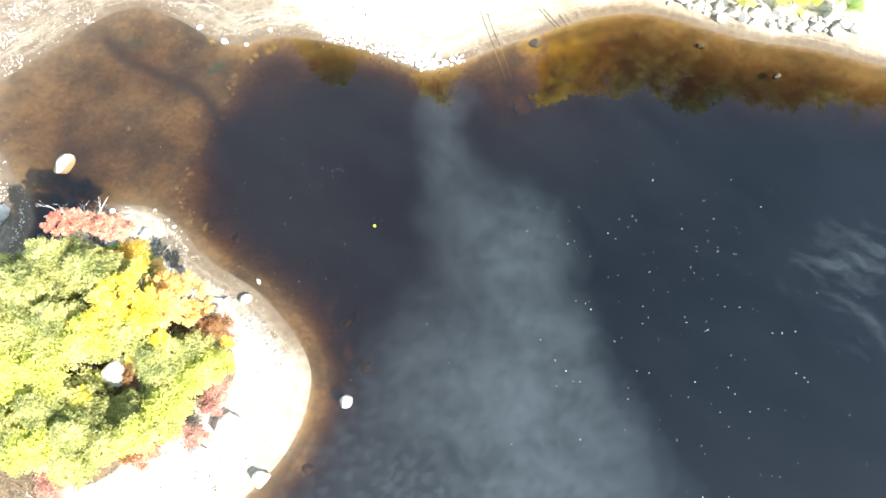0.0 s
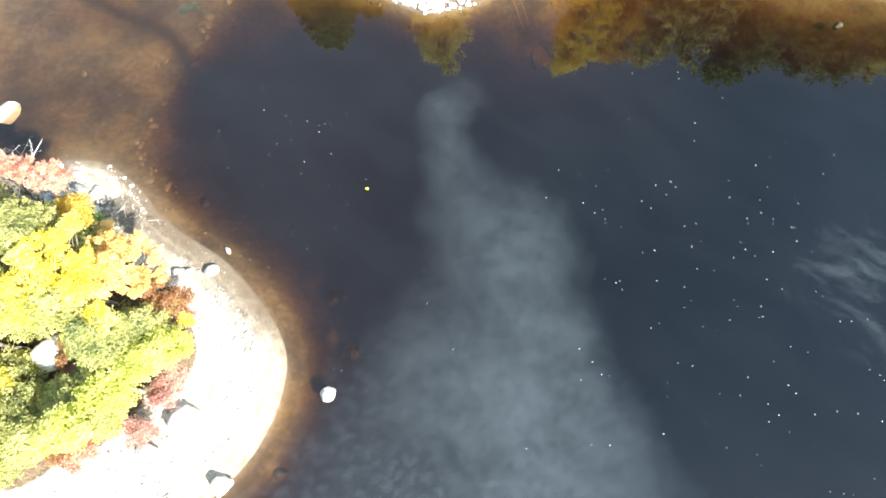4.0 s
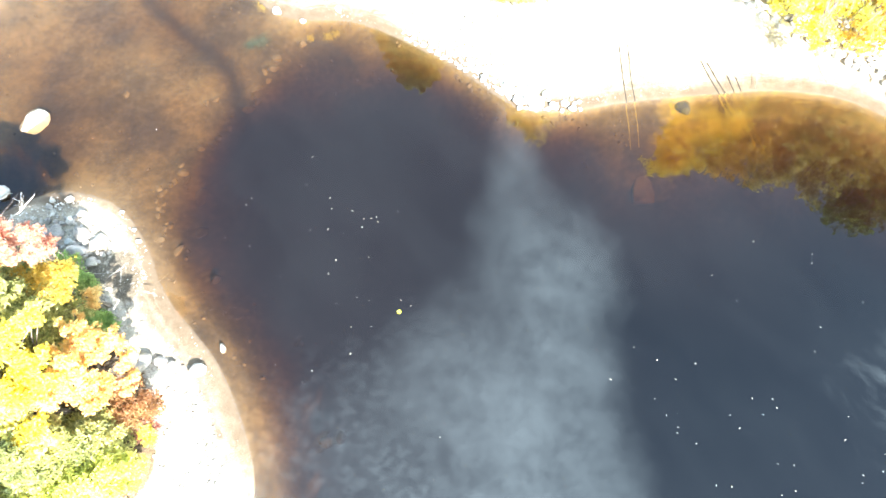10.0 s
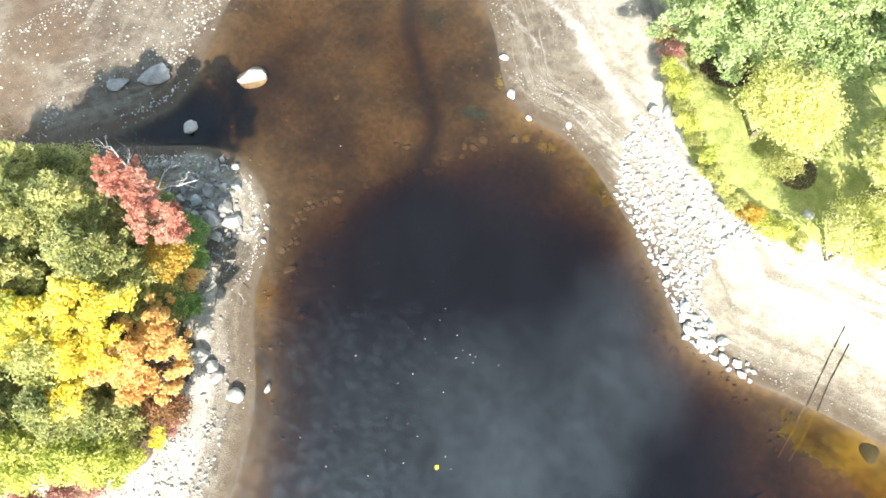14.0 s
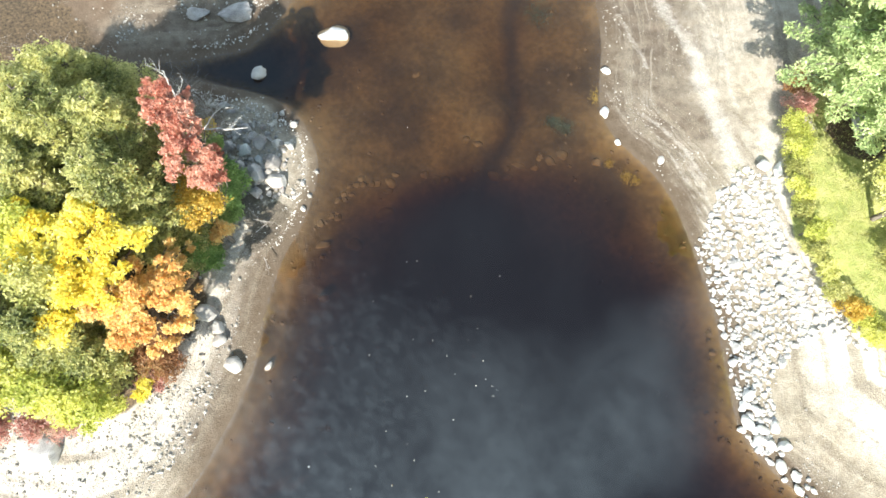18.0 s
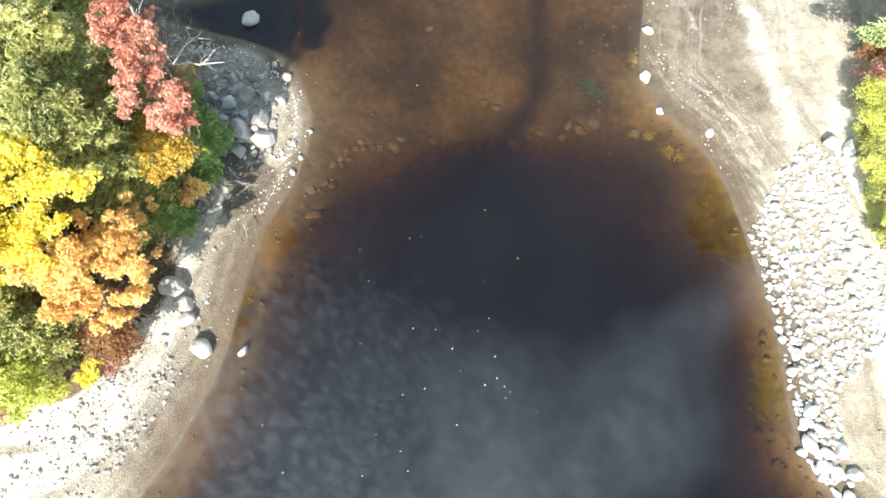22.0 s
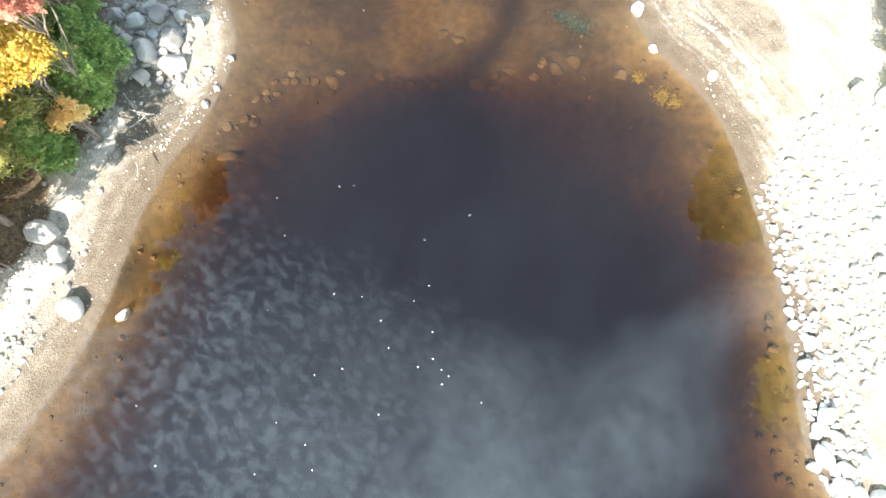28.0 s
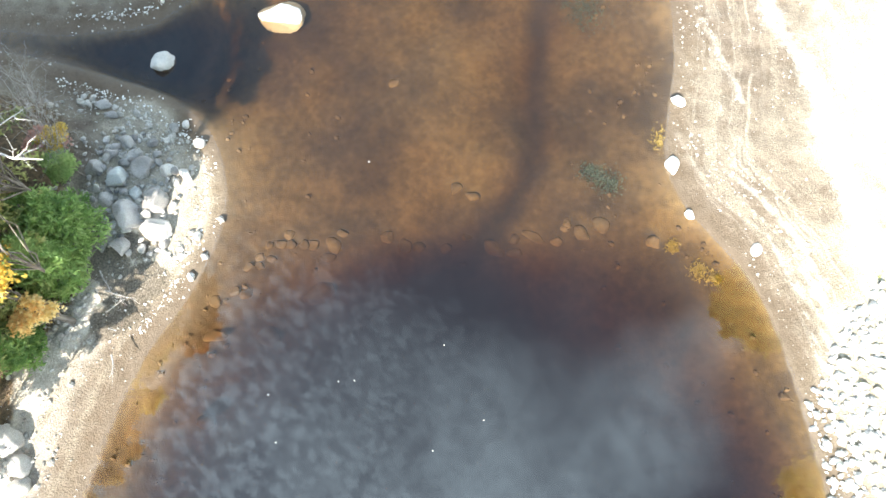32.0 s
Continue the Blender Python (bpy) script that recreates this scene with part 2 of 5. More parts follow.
L_MAPLE = leaf_material("pale_yellow_leaves", [(0.50, 0.51, 0.15), (0.68, 0.68, 0.25), (0.80, 0.79, 0.37), (0.76, 0.76, 0.46)])
L_GRASS = leaf_material("grass_blades", [(0.24, 0.27, 0.06), (0.36, 0.38, 0.10), (0.48, 0.48, 0.15), (0.54, 0.50, 0.22)], 0.3, 0.5)

# ground: beach, strand lines, mud flat, lawn, leaf litter and lake bed, told apart by the plan
GROUND, t, out = material("ground")
pos = place(t)
inland = attr(t, "inland")
broad, mid, grain = fbm(t, pos, 0.35, 5), fbm(t, pos, 2.3, 6, 0.6), fbm(t, pos, 28.0, 4, 0.7)
c = mixc(t, ramp(t, mid, 0.3, 0.7), (0.24, 0.205, 0.155), (0.36, 0.32, 0.255))
c = mixc(t, op(t, "MULTIPLY", attr(t, "mud"), ramp(t, broad, 0.25, 0.6, 0.5, 1.0)), c, mixc(t, ramp(t, mid, 0.3, 0.7), (0.088, 0.066, 0.048), (0.145, 0.114, 0.086)))
wavy = op(t, "ADD", inland, op(t, "MULTIPLY", op(t, "SUBTRACT", fbm(t, pos, 1.4, 5, 0.6), 0.5), 0.35))
ridge = ramp(t, op(t, "ADD", attr(t, "ridge"), op(t, "MULTIPLY", op(t, "SUBTRACT", fbm(t, pos, 5.0, 6, 0.7), 0.5), 1.6)), 0.25, 1.0, 0.0, 0.4)
faint = op(t, "MULTIPLY", attr(t, "strand"), ramp(t, fbm(t, node(t, "ShaderNodeMapping", i0=node(t, "ShaderNodeCombineXYZ", i0=wavy, i1=op(t, "MULTIPLY", fbm(t, pos, 0.5, 3), 2.0)).outputs[0], i3=(5.0, 1.0, 1)).outputs[0], 1.0, 4, 0.6), 0.5, 0.62, 0.0, 0.25))
c = mixc(t, faint, c, (0.50, 0.46, 0.39))
pale = op(t, "MULTIPLY", attr(t, "drysand"), ramp(t, op(t, "ADD", broad, op(t, "MULTIPLY", mid, 0.5)), 0.55, 0.9, 0.35, 1.0))
c = mixc(t, pale, c, (0.66, 0.62, 0.55))
split = node(t, "ShaderNodeSeparateXYZ", i0=pos)
along = node(t, "ShaderNodeCombineXYZ", i0=op(t, "MULTIPLY", wavy, 1.5), i1=op(t, "MULTIPLY", op(t, "ADD", split.outputs[0], split.outputs[1]), 0.1)).outputs[0]
bands = ramp(t, op(t, "ADD", fbm(t, along, 1.3, 5, 0.55), op(t, "MULTIPLY", op(t, "SUBTRACT", fbm(t, pos, 6.0, 4, 0.7), 0.5), 0.25)), 0.5, 0.64, 0.0, 0.75)
c = mixc(t, op(t, "MULTIPLY", bands, ramp(t, inland, 0.2, 0.6)), c, mixc(t, ramp(t, grain, 0.3, 0.7), (0.14, 0.115, 0.085), (0.27, 0.235, 0.185)))
c = mixc(t, ridge, c, mixc(t, ramp(t, grain, 0.3, 0.7), (0.5, 0.47, 0.42), (0.72, 0.69, 0.63)))
wet_reach = op(t, "MULTIPLY_ADD", attr(t, "mud"), 1.1, 0.35)
damp = op(t, "MULTIPLY", ramp(t, op(t, "DIVIDE", op(t, "ADD", inland, op(t, "MULTIPLY", op(t, "SUBTRACT", mid, 0.5), 0.7)), wet_reach), 0.0, 1.0, 1.0, 0.0), 0.75)
c = mixc(t, damp, c, mixc(t, attr(t, "mud"), (0.17, 0.13, 0.085), (0.085, 0.058, 0.036)))
chips = node(t, "ShaderNodeTexVoronoi", i0=vop(t, "ADD", pos, vop(t, "MULTIPLY", node(t, "ShaderNodeTexNoise", i0=pos, i2=17.0).outputs[1], (0.07, 0.07, 0.07)).outputs[0]).outputs[0], i2=24.0)
tone = node(t, "ShaderNodeSeparateXYZ", i0=chips.outputs["Color"]).outputs[0]
# the shade between gravel chips is put into their colour
gap = ramp(t, chips.outputs["Distance"], 0.3, 0.62, 1.05, 0.72)
chip = mixc(t, 1.0, mixc(t, tone, (0.84, 0.83, 0.81), (1.36, 1.34, 1.31)), node(t, "ShaderNodeCombineXYZ", i0=gap, i1=gap, i2=gap).outputs[0], "MULTIPLY")
stony = op(t, "MULTIPLY", ramp(t, fbm(t, pos, 1.1, 5, 0.65), 0.36, 0.66, 0.05, 0.85), ramp(t, attr(t, "mud"), 0.3, 0.9, 1.0, 0.45))
c = mixc(t, stony, c, mixc(t, 1.0, c, chip, "MULTIPLY"))
scrub = ramp(t, op(t, "ADD", attr(t, "debris"), op(t, "MULTIPLY", op(t, "SUBTRACT", fbm(t, pos, 4.5, 6, 0.7, 0.6), 0.5), 1.8)), 0.3, 0.62, 0.0, 0.85)
c = mixc(t, scrub, c, mixc(t, ramp(t, fbm(t, pos, 22.0, 4, 0.7), 0.35, 0.65), (0.035, 0.028, 0.02), (0.15, 0.125, 0.095)))
c = mixc(t, op(t, "MULTIPLY", attr(t, "wet"), 0.85), c, mixc(t, mid, (0.085, 0.055, 0.035), (0.15, 0.105, 0.07)))
litter = mixc(t, ramp(t, fbm(t, pos, 9.0, 5, 0.7), 0.3, 0.7), (0.045, 0.034, 0.024), (0.17, 0.12, 0.07))
c = mixc(t, ramp(t, op(t, "ADD", attr(t, "soil"), op(t, "MULTIPLY", op(t, "SUBTRACT", mid, 0.5), 0.8)), 0.35, 0.7), c, litter)
turf = mixc(t, ramp(t, mid, 0.3, 0.75), (0.25, 0.29, 0.085), (0.44, 0.43, 0.17))
c = mixc(t, ramp(t, op(t, "ADD", attr(t, "lawn"), op(t, "MULTIPLY", op(t, "SUBTRACT", mid, 0.5), 0.7)), 0.4, 0.65), c, turf)
silt = mixc(t, ramp(t, op(t, "ADD", op(t, "MULTIPLY", broad, 0.75), op(t, "MULTIPLY", fbm(t, pos, 5.0, 5, 0.65), 0.25)), 0.33, 0.67), (0.047, 0.029, 0.0145), (0.138, 0.086, 0.037))
# golden shore band: tree reflections put into the bed colour, beside some yellow algae
algae = op(t, "MULTIPLY", attr(t, "algae"), ramp(t, fbm(t, pos, 1.6, 6, 0.65), 0.3, 0.65, 0.05, 0.28))
silt = mixc(t, algae, silt, (0.165, 0.10, 0.014))
# gold patch: a golden tree's reflection painted onto the bed
silt = mixc(t, ramp(t, op(t, "ADD", attr(t, "gold_reflection"), op(t, "MULTIPLY", op(t, "SUBTRACT", fbm(t, pos, 1.2, 6, 0.65), 0.5), 0.7)), 0.1, 0.85, 0.0, 0.38), silt, (0.38, 0.25, 0.02))
mottle = ramp(t, fbm(t, pos, 3.2, 8, 0.72), 0.3, 0.7, 0.72, 1.22)
silt = mixc(t, 1.0, silt, node(t, "ShaderNodeCombineXYZ", i0=mottle, i1=mottle, i2=mottle).outputs[0], "MULTIPLY")
silt = mixc(t, op(t, "MULTIPLY", attr(t, "channel"), 0.62), silt, (0.03, 0.026, 0.03))
c = mixc(t, ramp(t, op(t, "ADD", inland, op(t, "MULTIPLY", op(t, "SUBTRACT", mid, 0.5), 0.08)), -0.03, 0.02, 1.0, 0.0), c, silt)
c = mixc(t, ramp(t, inland, -0.1, 0.3, 0.12, 0.38), c, mixc(t, ramp(t, grain, 0.3, 0.7), (0.25, 0.25, 0.25), (0.8, 0.8, 0.8)), "OVERLAY")
rough = ramp(t, inland, 0.0, 0.5, 0.55, 0.92)
surface(t, out, c, rough, op(t, "SUBTRACT", op(t, "ADD", op(t, "MULTIPLY", mid, 2.5), grain), op(t, "MULTIPLY", chips.outputs["Distance"], ramp(t, inland, 0.0, 0.4, 0.0, 0.7))), 0.6, 0.03)

# water: clear, stained brown with depth, mirror-like above
WATER, t, out = material("lake_water")
depth = attr(t, "depth")
tint = node(t, "ShaderNodeCombineXYZ").outputs[0]
tn = tint.node
for k, absorb in enumerate((1.4, 1.85, 2.6)):
    t.links.new(op(t, "EXPONENT", op(t, "MULTIPLY", depth, -absorb)), tn.inputs[k])
ripple = fbm(t, node(t, "ShaderNodeMapping", i0=place(t), i3=(3.0, 5.0, 1)).outputs[0], 1.0, 3, 0.5)
nb = node(t, "ShaderNodeBump")
nb.inputs["Strength"].default_value, nb.inputs["Distance"].default_value = 0.02, 0.02
t.links.new(ripple, nb.inputs["Height"])
clear = node(t, "ShaderNodeBsdfTransparent")
t.links.new(tint, clear.inputs[0])
mirror = node(t, "ShaderNodeBsdfGlossy", i0=(1, 1, 1, 1), i1=0.0)
t.links.new(nb.outputs[0], mirror.inputs["Normal"])
tilt = node(t, "ShaderNodeLayerWeight", i0=0.5).outputs["Facing"]
mx = node(t, "ShaderNodeMixShader", i0=op(t, "MULTIPLY_ADD", op(t, "POWER", tilt, 5.0), 0.948, 0.052))
# the water body is browner in the west and north, the open lake is clearer
where = node(t, "ShaderNodeSeparateXYZ", i0=place(t))
browner = op(t, "MAXIMUM", ramp(t, where.outputs[0], -7.0, 9.0, 1.0, 0.0), op(t, "MULTIPLY", ramp(t, where.outputs[1], 11.0, 18.0), ramp(t, where.outputs[0], 4.0, 16.0, 1.0, 0.0)))
deep_water = mixc(t, browner, (0.0022, 0.0021, 0.0022), (0.0054, 0.0037, 0.0036))
body = node(t, "ShaderNodeBsdfDiffuse", i0=mixc(t, ramp(t, depth, 0.05, 1.2), (0.002, 0.0015, 0.001), deep_water))
lit = node(t, "ShaderNodeAddShader")
t.links.new(clear.outputs[0], lit.inputs[0])
t.links.new(body.outputs[0], lit.inputs[1])
t.links.new(lit.outputs[0], mx.inputs[1])
t.links.new(mirror.outputs[0], mx.inputs[2])
t.links.new(mx.outputs[0], out.inputs[0])


def plain(name, colour, rough=0.8):
    m, t, out = material(name)
    n = fbm(t, place(t), 12.0, 5)
    c = mixc(t, ramp(t, n, 0.3, 0.7), tuple(v * 0.75 for v in colour), tuple(min(1, v * 1.2) for v in colour))
    surface(t, out, c, rough, n, 0.3, 0.01)
    return m


# ---- helpers for things ----
def mesh_of(name, verts, faces, mat, smooth=True):
    """A mesh from arrays: verts (n, 3), faces (m, 3 or 4)."""
    verts, faces = np.asarray(verts, np.float32), np.asarray(faces, np.int32)
    me = bpy.data.meshes.new(name)
    k = faces.shape[1]
    me.vertices.add(len(verts))
    me.vertices.foreach_set("co", verts.ravel())
    me.loops.add(faces.size)
    me.loops.foreach_set("vertex_index", faces.ravel())
    me.polygons.add(len(faces))
    me.polygons.foreach_set("loop_start", np.arange(0, faces.size, k, dtype=np.int32))
    me.update(calc_edges=True)
    me.polygons.foreach_set("use_smooth", np.full(len(faces), smooth))
    me.materials.append(mat)
    return me


def under(parent, ob, label=""):
    ob.parent = parent
    if label:
        tagged(ob, label)
    return ob


def smoothstep(a, b, x):
    u = np.clip((x - a) / (b - a), 0, 1)
    return u * u * (3 - 2 * u)


def lumps(x, y, scale, seed):
    """Smooth noise about -1 to 1 out of turned sines, for arrays."""
    r = np.random.RandomState(seed)
    v = np.zeros_like(x)
    for k in range(7):
        a, f, p = r.uniform(0, 6.28), scale * r.uniform(0.5, 1.9), r.uniform(0, 6.28)
        v = v + np.sin(f * (x * np.cos(a) + y * np.sin(a)) + p + 1.3 * np.sin(f * 0.6 * (y * np.cos(a) - x * np.sin(a)) + 2 * p))
    return v / 3.6


# ---- the plan: shore, beach, bank, lake bed ----
WEST_SHORE = [(-60, -30), (-30, -16), (-14, -8), (-10.8, -4.8), (-9.4, -3.3), (-7.9, -1.8), (-7.1, -0.4), (-6.65, 1.1), (-6.6, 2.7),
              (-7.3, 4.1), (-8.4, 5.45), (-9.7, 6.75), (-10.7, 7.4), (-12.3, 8.3), (-13.5, 9.2), (-14.3, 10.2), (-15.2, 10.95),
              (-16.2, 11.65), (-17.6, 11.95), (-18.9, 11.8), (-19.8, 11.35), (-20.7, 10.6), (-21.5, 9.5), (-22.5, 8.2), (-23.4, 6.7),
              (-24.4, 5.4), (-24.2, 6.8), (-23.5, 8.0), (-23.2, 9.4), (-22.9, 11.0), (-23.9, 12.6), (-24.9, 13.8), (-26.0, 15.2),
              (-27.0, 16.6), (-27.6, 19.0), (-26.6, 21.0), (-24.8, 22.3), (-23.4, 24.0), (-21.4, 25.5)]
EAST_SHORE = [(-19.7, 26.0), (-18.2, 25.4), (-16.7, 24.7), (-15.4, 23.8), (-14.0, 23.0), (-12.8, 22.95), (-11.7, 23.3), (-10.2, 23.7),
              (-8.3, 23.45), (-6.5, 23.0), (-5.0, 22.6), (-3.6, 22.0), (-2.2, 21.4), (-1.2, 21.05), (0.0, 21.3), (1.3, 21.8),
              (2.6, 22.5), (3.9, 23.1), (5.4, 23.7), (7.9, 24.7), (10.2, 25.5), (12.8, 25.8), (14.6, 25.4), (16.7, 24.6), (19.4, 23.6),
              (23.7, 23.1), (25.7, 22.4), (27.9, 21.7), (40, 17), (80, 10)]
FAR_LAKE = [(700, -40), (900, -900), (-900, -900), (-400, -160)]


def rounded(points, rounds):
    p = np.array(points, float)
    for _ in range(rounds):
        q = np.empty((2 * len(p), 2))
        nxt = np.roll(p, -1, 0)
        q[0::2], q[1::2] = 0.75 * p + 0.25 * nxt, 0.25 * p + 0.75 * nxt
        p = q
    return p


COAST = rounded(WEST_SHORE + EAST_SHORE + FAR_LAKE, 2)


def coast_distance(x, y):
    """Metres from the waterline: inland above nought, out in the lake below."""
    shape = np.shape(x)
    x, y = np.ravel(x).astype(float), np.ravel(y).astype(float)
    best, inside = np.full(x.shape, 1e18), np.zeros(x.shape, bool)
    for (ax, ay), (bx, by) in zip(COAST, np.roll(COAST, -1, 0)):
        dx, dy = bx - ax, by - ay
        u = np.clip(((x - ax) * dx + (y - ay) * dy) / (dx * dx + dy * dy + 1e-12), 0, 1)
        best = np.minimum(best, (x - ax - u * dx) ** 2 + (y - ay - u * dy) ** 2)
        if ay != by:
            inside ^= ((ay > y) != (by > y)) & (x < (bx - ax) * (y - ay) / (by - ay) + ax)
    d = np.sqrt(best)
    return np.where(inside, -d, d).reshape(shape)


def segment_distance(x, y, line):
    best = np.full(np.shape(x), 1e9)
    for (ax, ay), (bx, by) in zip(line[:-1], line[1:]):
        dx, dy = bx - ax, by - ay
        u = np.clip(((x - ax) * dx + (y - ay) * dy) / (dx * dx + dy * dy), 0, 1)
        best = np.minimum(best, np.hypot(x - ax - u * dx, y - ay - u * dy))
    return best


CHANNEL = [(-21.6, 23.3), (-20.4, 22.1), (-18.9, 21.5), (-16.85, 20.5), (-15.6, 20.0), (-14.8, 19.3), (-14.1, 18.3), (-13.4, 17.2)]
SILL = ((-15.4, 11.3), (-12.2, 22.5))
GROVE = [(-12.2, 2.6, 2.0), (-13.7, 4.4, 2.2), (-16.4, 6.1, 2.35), (-14.5, 1.2, 2.7), (-18.5, 3.0, 5.0), (-19.5, 6.0, 2.6), (-25.0, -2.0, 8.0), (-17.0, -0.5, 2.5)]
LAWN = [(-9.0, 33.5, 4.0), (-7.6, 29.8, 2.3), (-5.6, 29.3, 3.0), (-3.2, 29.4, 2.9), (-1.2, 30.8, 3.4), (1.5, 33.5, 3.5), (-5, 35, 5)]


def discs(x, y, some):
    v = np.zeros(np.shape(x))
    for cx, cy, r in some:
        v = np.maximum(v, 1 - np.hypot(x - cx, y - cy) / r)
    return v


def ground(x, y, d=None):
    """The height of beach, bank and lake bed."""
    x, y = np.asarray(x, float), np.asarray(y, float)
    d = coast_distance(x, y) if d is None else d
    up = np.maximum(d, 0)
    land = 0.085 * np.minimum(up, 5) + 0.03 * np.clip(up - 5, 0, 30) + 0.55 * smoothstep(0, 0.7, discs(x, y, GROVE)) + 0.25 * smoothstep(0.0, 0.4, discs(x, y, LAWN))
    land = land + np.minimum(up, 1) * (0.035 * lumps(x, y, 1.3, 3) + 0.02 * lumps(x, y, 4.0, 4))
    w = np.maximum(-d, 0)
    shelf = 0.17 * (1 - np.exp(-w / np.where(x < -13.2, 0.75, 0.14 + 0.61 * smoothstep(-11.5, -13.2, x)))) + 0.2 * (1 - np.exp(-w / 2.0)) + 0.04 * np.minimum(w, 1) * lumps(x, y, 0.9, 5) + 0.02 * np.minimum(w, 1) * lumps(x, y, 3.5, 6)
    shelf = shelf + 0.16 * np.exp(-(segment_distance(x + 0.25 * np.sin(1.3 * y), y + 0.2 * np.sin(1.7 * x), CHANNEL) / 0.42) ** 2) * np.minimum(w, 1)
    shelf = shelf - 0.13 * np.exp(-(((x + 18.6) / 2.2) ** 2 + ((y - 17.6) / 2.2) ** 2)) - 0.1 * np.exp(-(((x + 15.9) / 1.2) ** 2 + ((y - 18.2) / 1.0) ** 2))
    (ax, ay), (bx, by) = SILL
    east = ((x - ax) * (by - ay) - (y - ay) * (bx - ax)) / math.hypot(bx - ax, by - ay)
    basin = np.where(y > 40, 0, smoothstep(-0.6, 2.3, east))
    deep = np.clip((0.43 + 0.14 * smoothstep(13, 10, y) - 0.14 * smoothstep(14.5, 18.5, y) - 0.05 * smoothstep(-4, 2, x) * smoothstep(10, 16, y) + 0.34 * smoothstep(-9, -6, x) * smoothstep(3.5, 1, x) * smoothstep(12, 16, y)) * (w - 0.45 + 0.25 * smoothstep(-9, -6, x) * smoothstep(3.5, 1, x) * smoothstep(16, 19, y)), 0, 3.6)
    # bed dug deeper in the inlet so its tree-shaded water comes out darker
    inlet = 1.15 * np.exp(-(((x + 21.7) / 1.6) ** 2 + ((y - 10.9) / 2.2) ** 2)) * smoothstep(0, 0.6, w)
    shelf = inlet + shelf * (0.6 + 0.4 * smoothstep(-27.5, -21.0, x - 0.8 * (y - 18)))
    bed = -(shelf + basin * np.maximum(deep - shelf * 0.6, 0))
    return np.where(d > 0, land, bed)


def height(x, y):
    return float(ground(np.array([x]), np.array([y]))[0])


def spread_axis(lo, hi, step, far):
    mid = np.arange(lo, hi + step / 2, step)
    grow, at = [], step
    total = 0
    while total < far:
        at *= 1.22
        total += at
        grow.append(total)
    g = np.array(grow)
    return np.concatenate([lo - g[::-1], mid, mid[-1] + g])


gx, gy = spread_axis(-31, 31, 0.13, 2200), spread_axis(-9, 37, 0.13, 2200)
GX, GY = np.meshgrid(gx, gy)
GD = coast_distance(GX, GY)
GZ = ground(GX, GY, GD)
nx, ny = len(gx), len(gy)
idx = np.arange(nx * ny).reshape(ny, nx)
quads = np.stack([idx[:-1, :-1], idx[:-1, 1:], idx[1:, 1:], idx[1:, :-1]], -1).reshape(-1, 4)
ground_mesh = mesh_of("ground", np.stack([GX, GY, GZ], -1).reshape(-1, 3), quads, GROUND)


def layer(me, name, values):
    me.attributes.new(name, "FLOAT", "POINT").data.foreach_set("value", np.ravel(values).astype(np.float32))


layer(ground_mesh, "inland", GD)
# the disc at (-3.3, 29.6) paints a small tree's shadow along with brown soil
layer(ground_mesh, "soil", np.maximum(np.maximum(smoothstep(-0.05, 0.25, discs(GX, GY, GROVE)), smoothstep(36, 39, GY)), 0.8 * smoothstep(0.0, 0.4, discs(GX, GY, [(-3.3, 29.6, 1.2), (-8.7, 31.4, 1.7)]))) * (GD > 0))
# lawn left out: painted tree shadow with brown soil, then bare soil by the pine
BARE_AND_SHADOW = [(-3.3, 29.6, 1.2), (-8.7, 31.4, 1.7)]
layer(ground_mesh, "lawn", smoothstep(0.0, 0.25, discs(GX, GY, LAWN)) * (1 - smoothstep(0.1, 0.5, discs(GX, GY, BARE_AND_SHADOW))) * (GD > 1))
mud = np.maximum(smoothstep(-15.0, -19.5, GX) * smoothstep(5, 8, GY), 0.9 * smoothstep(-8.5, -10.5, GX) * smoothstep(22, 23, GY) * smoothstep(5.5, 3.0, GD))
mud = np.maximum(mud, 0.85 * smoothstep(1.9, 1.1, GD + 0.15 * lumps(GX, GY, 1.3, 46)) * (GX < -6) * smoothstep(2.0, 5.0, GY) * (GY < 13))
mud = np.maximum(mud, 0.9 * smoothstep(1.6, 0.4, GD + 0.25 * lumps(GX, GY, 1.3, 45)) * (GY > 20))
mud = mud * (1 - 0.9 * smoothstep(0.05, 0.45, discs(GX, GY, [(-17.4, 9.8, 2.4), (-16.2, 9.6, 1.6), (-19.6, 9.9, 1.4)])))
layer(ground_mesh, "mud", mud)
RIDGES = [([(-14.8, 23.75), (-12.56, 23.75), (-11.35, 24.4), (-9.68, 24.5), (-7.9, 24.0)], 0.10), ([(-13.24, 24.43), (-12.46, 24.75), (-11.29, 25.0), (-9.61, 25.1), (-8.1, 24.6)], 0.13),
          ([(-12.2, 24.35), (-11.3, 24.72), (-9.65, 24.82), (-8.0, 24.3)], 0.07), ([(-17.9, 26.15), (-16.7, 26.07), (-14.93, 25.75)], 0.13),
          ([(-22, 29.2), (-17.0, 28.0), (-14.87, 27.85), (-12.79, 27.34), (-10.87, 26.8), (-9.04, 26.3)], 0.42), ([(-18.5, 29.9), (-15.85, 29.3), (-13.7, 28.7), (-11.96, 28.05)], 0.16), ([(-13.2, 29.9), (-12.0, 29.6), (-11.2, 28.9)], 0.55)]
ridge = np.zeros_like(GX)
for line, wide in RIDGES:
    far = segment_distance(GX + 0.15 * lumps(GX, GY, 1.5, 41), GY + 0.2 * lumps(GX, GY, 0.8, 42) + 0.06 * lumps(GX, GY, 4.0, 44), line)
    ridge = np.maximum(ridge, np.exp(-(far / wide) ** 2) * (0.75 + 0.3 * lumps(GX, GY, 0.9, 43)))
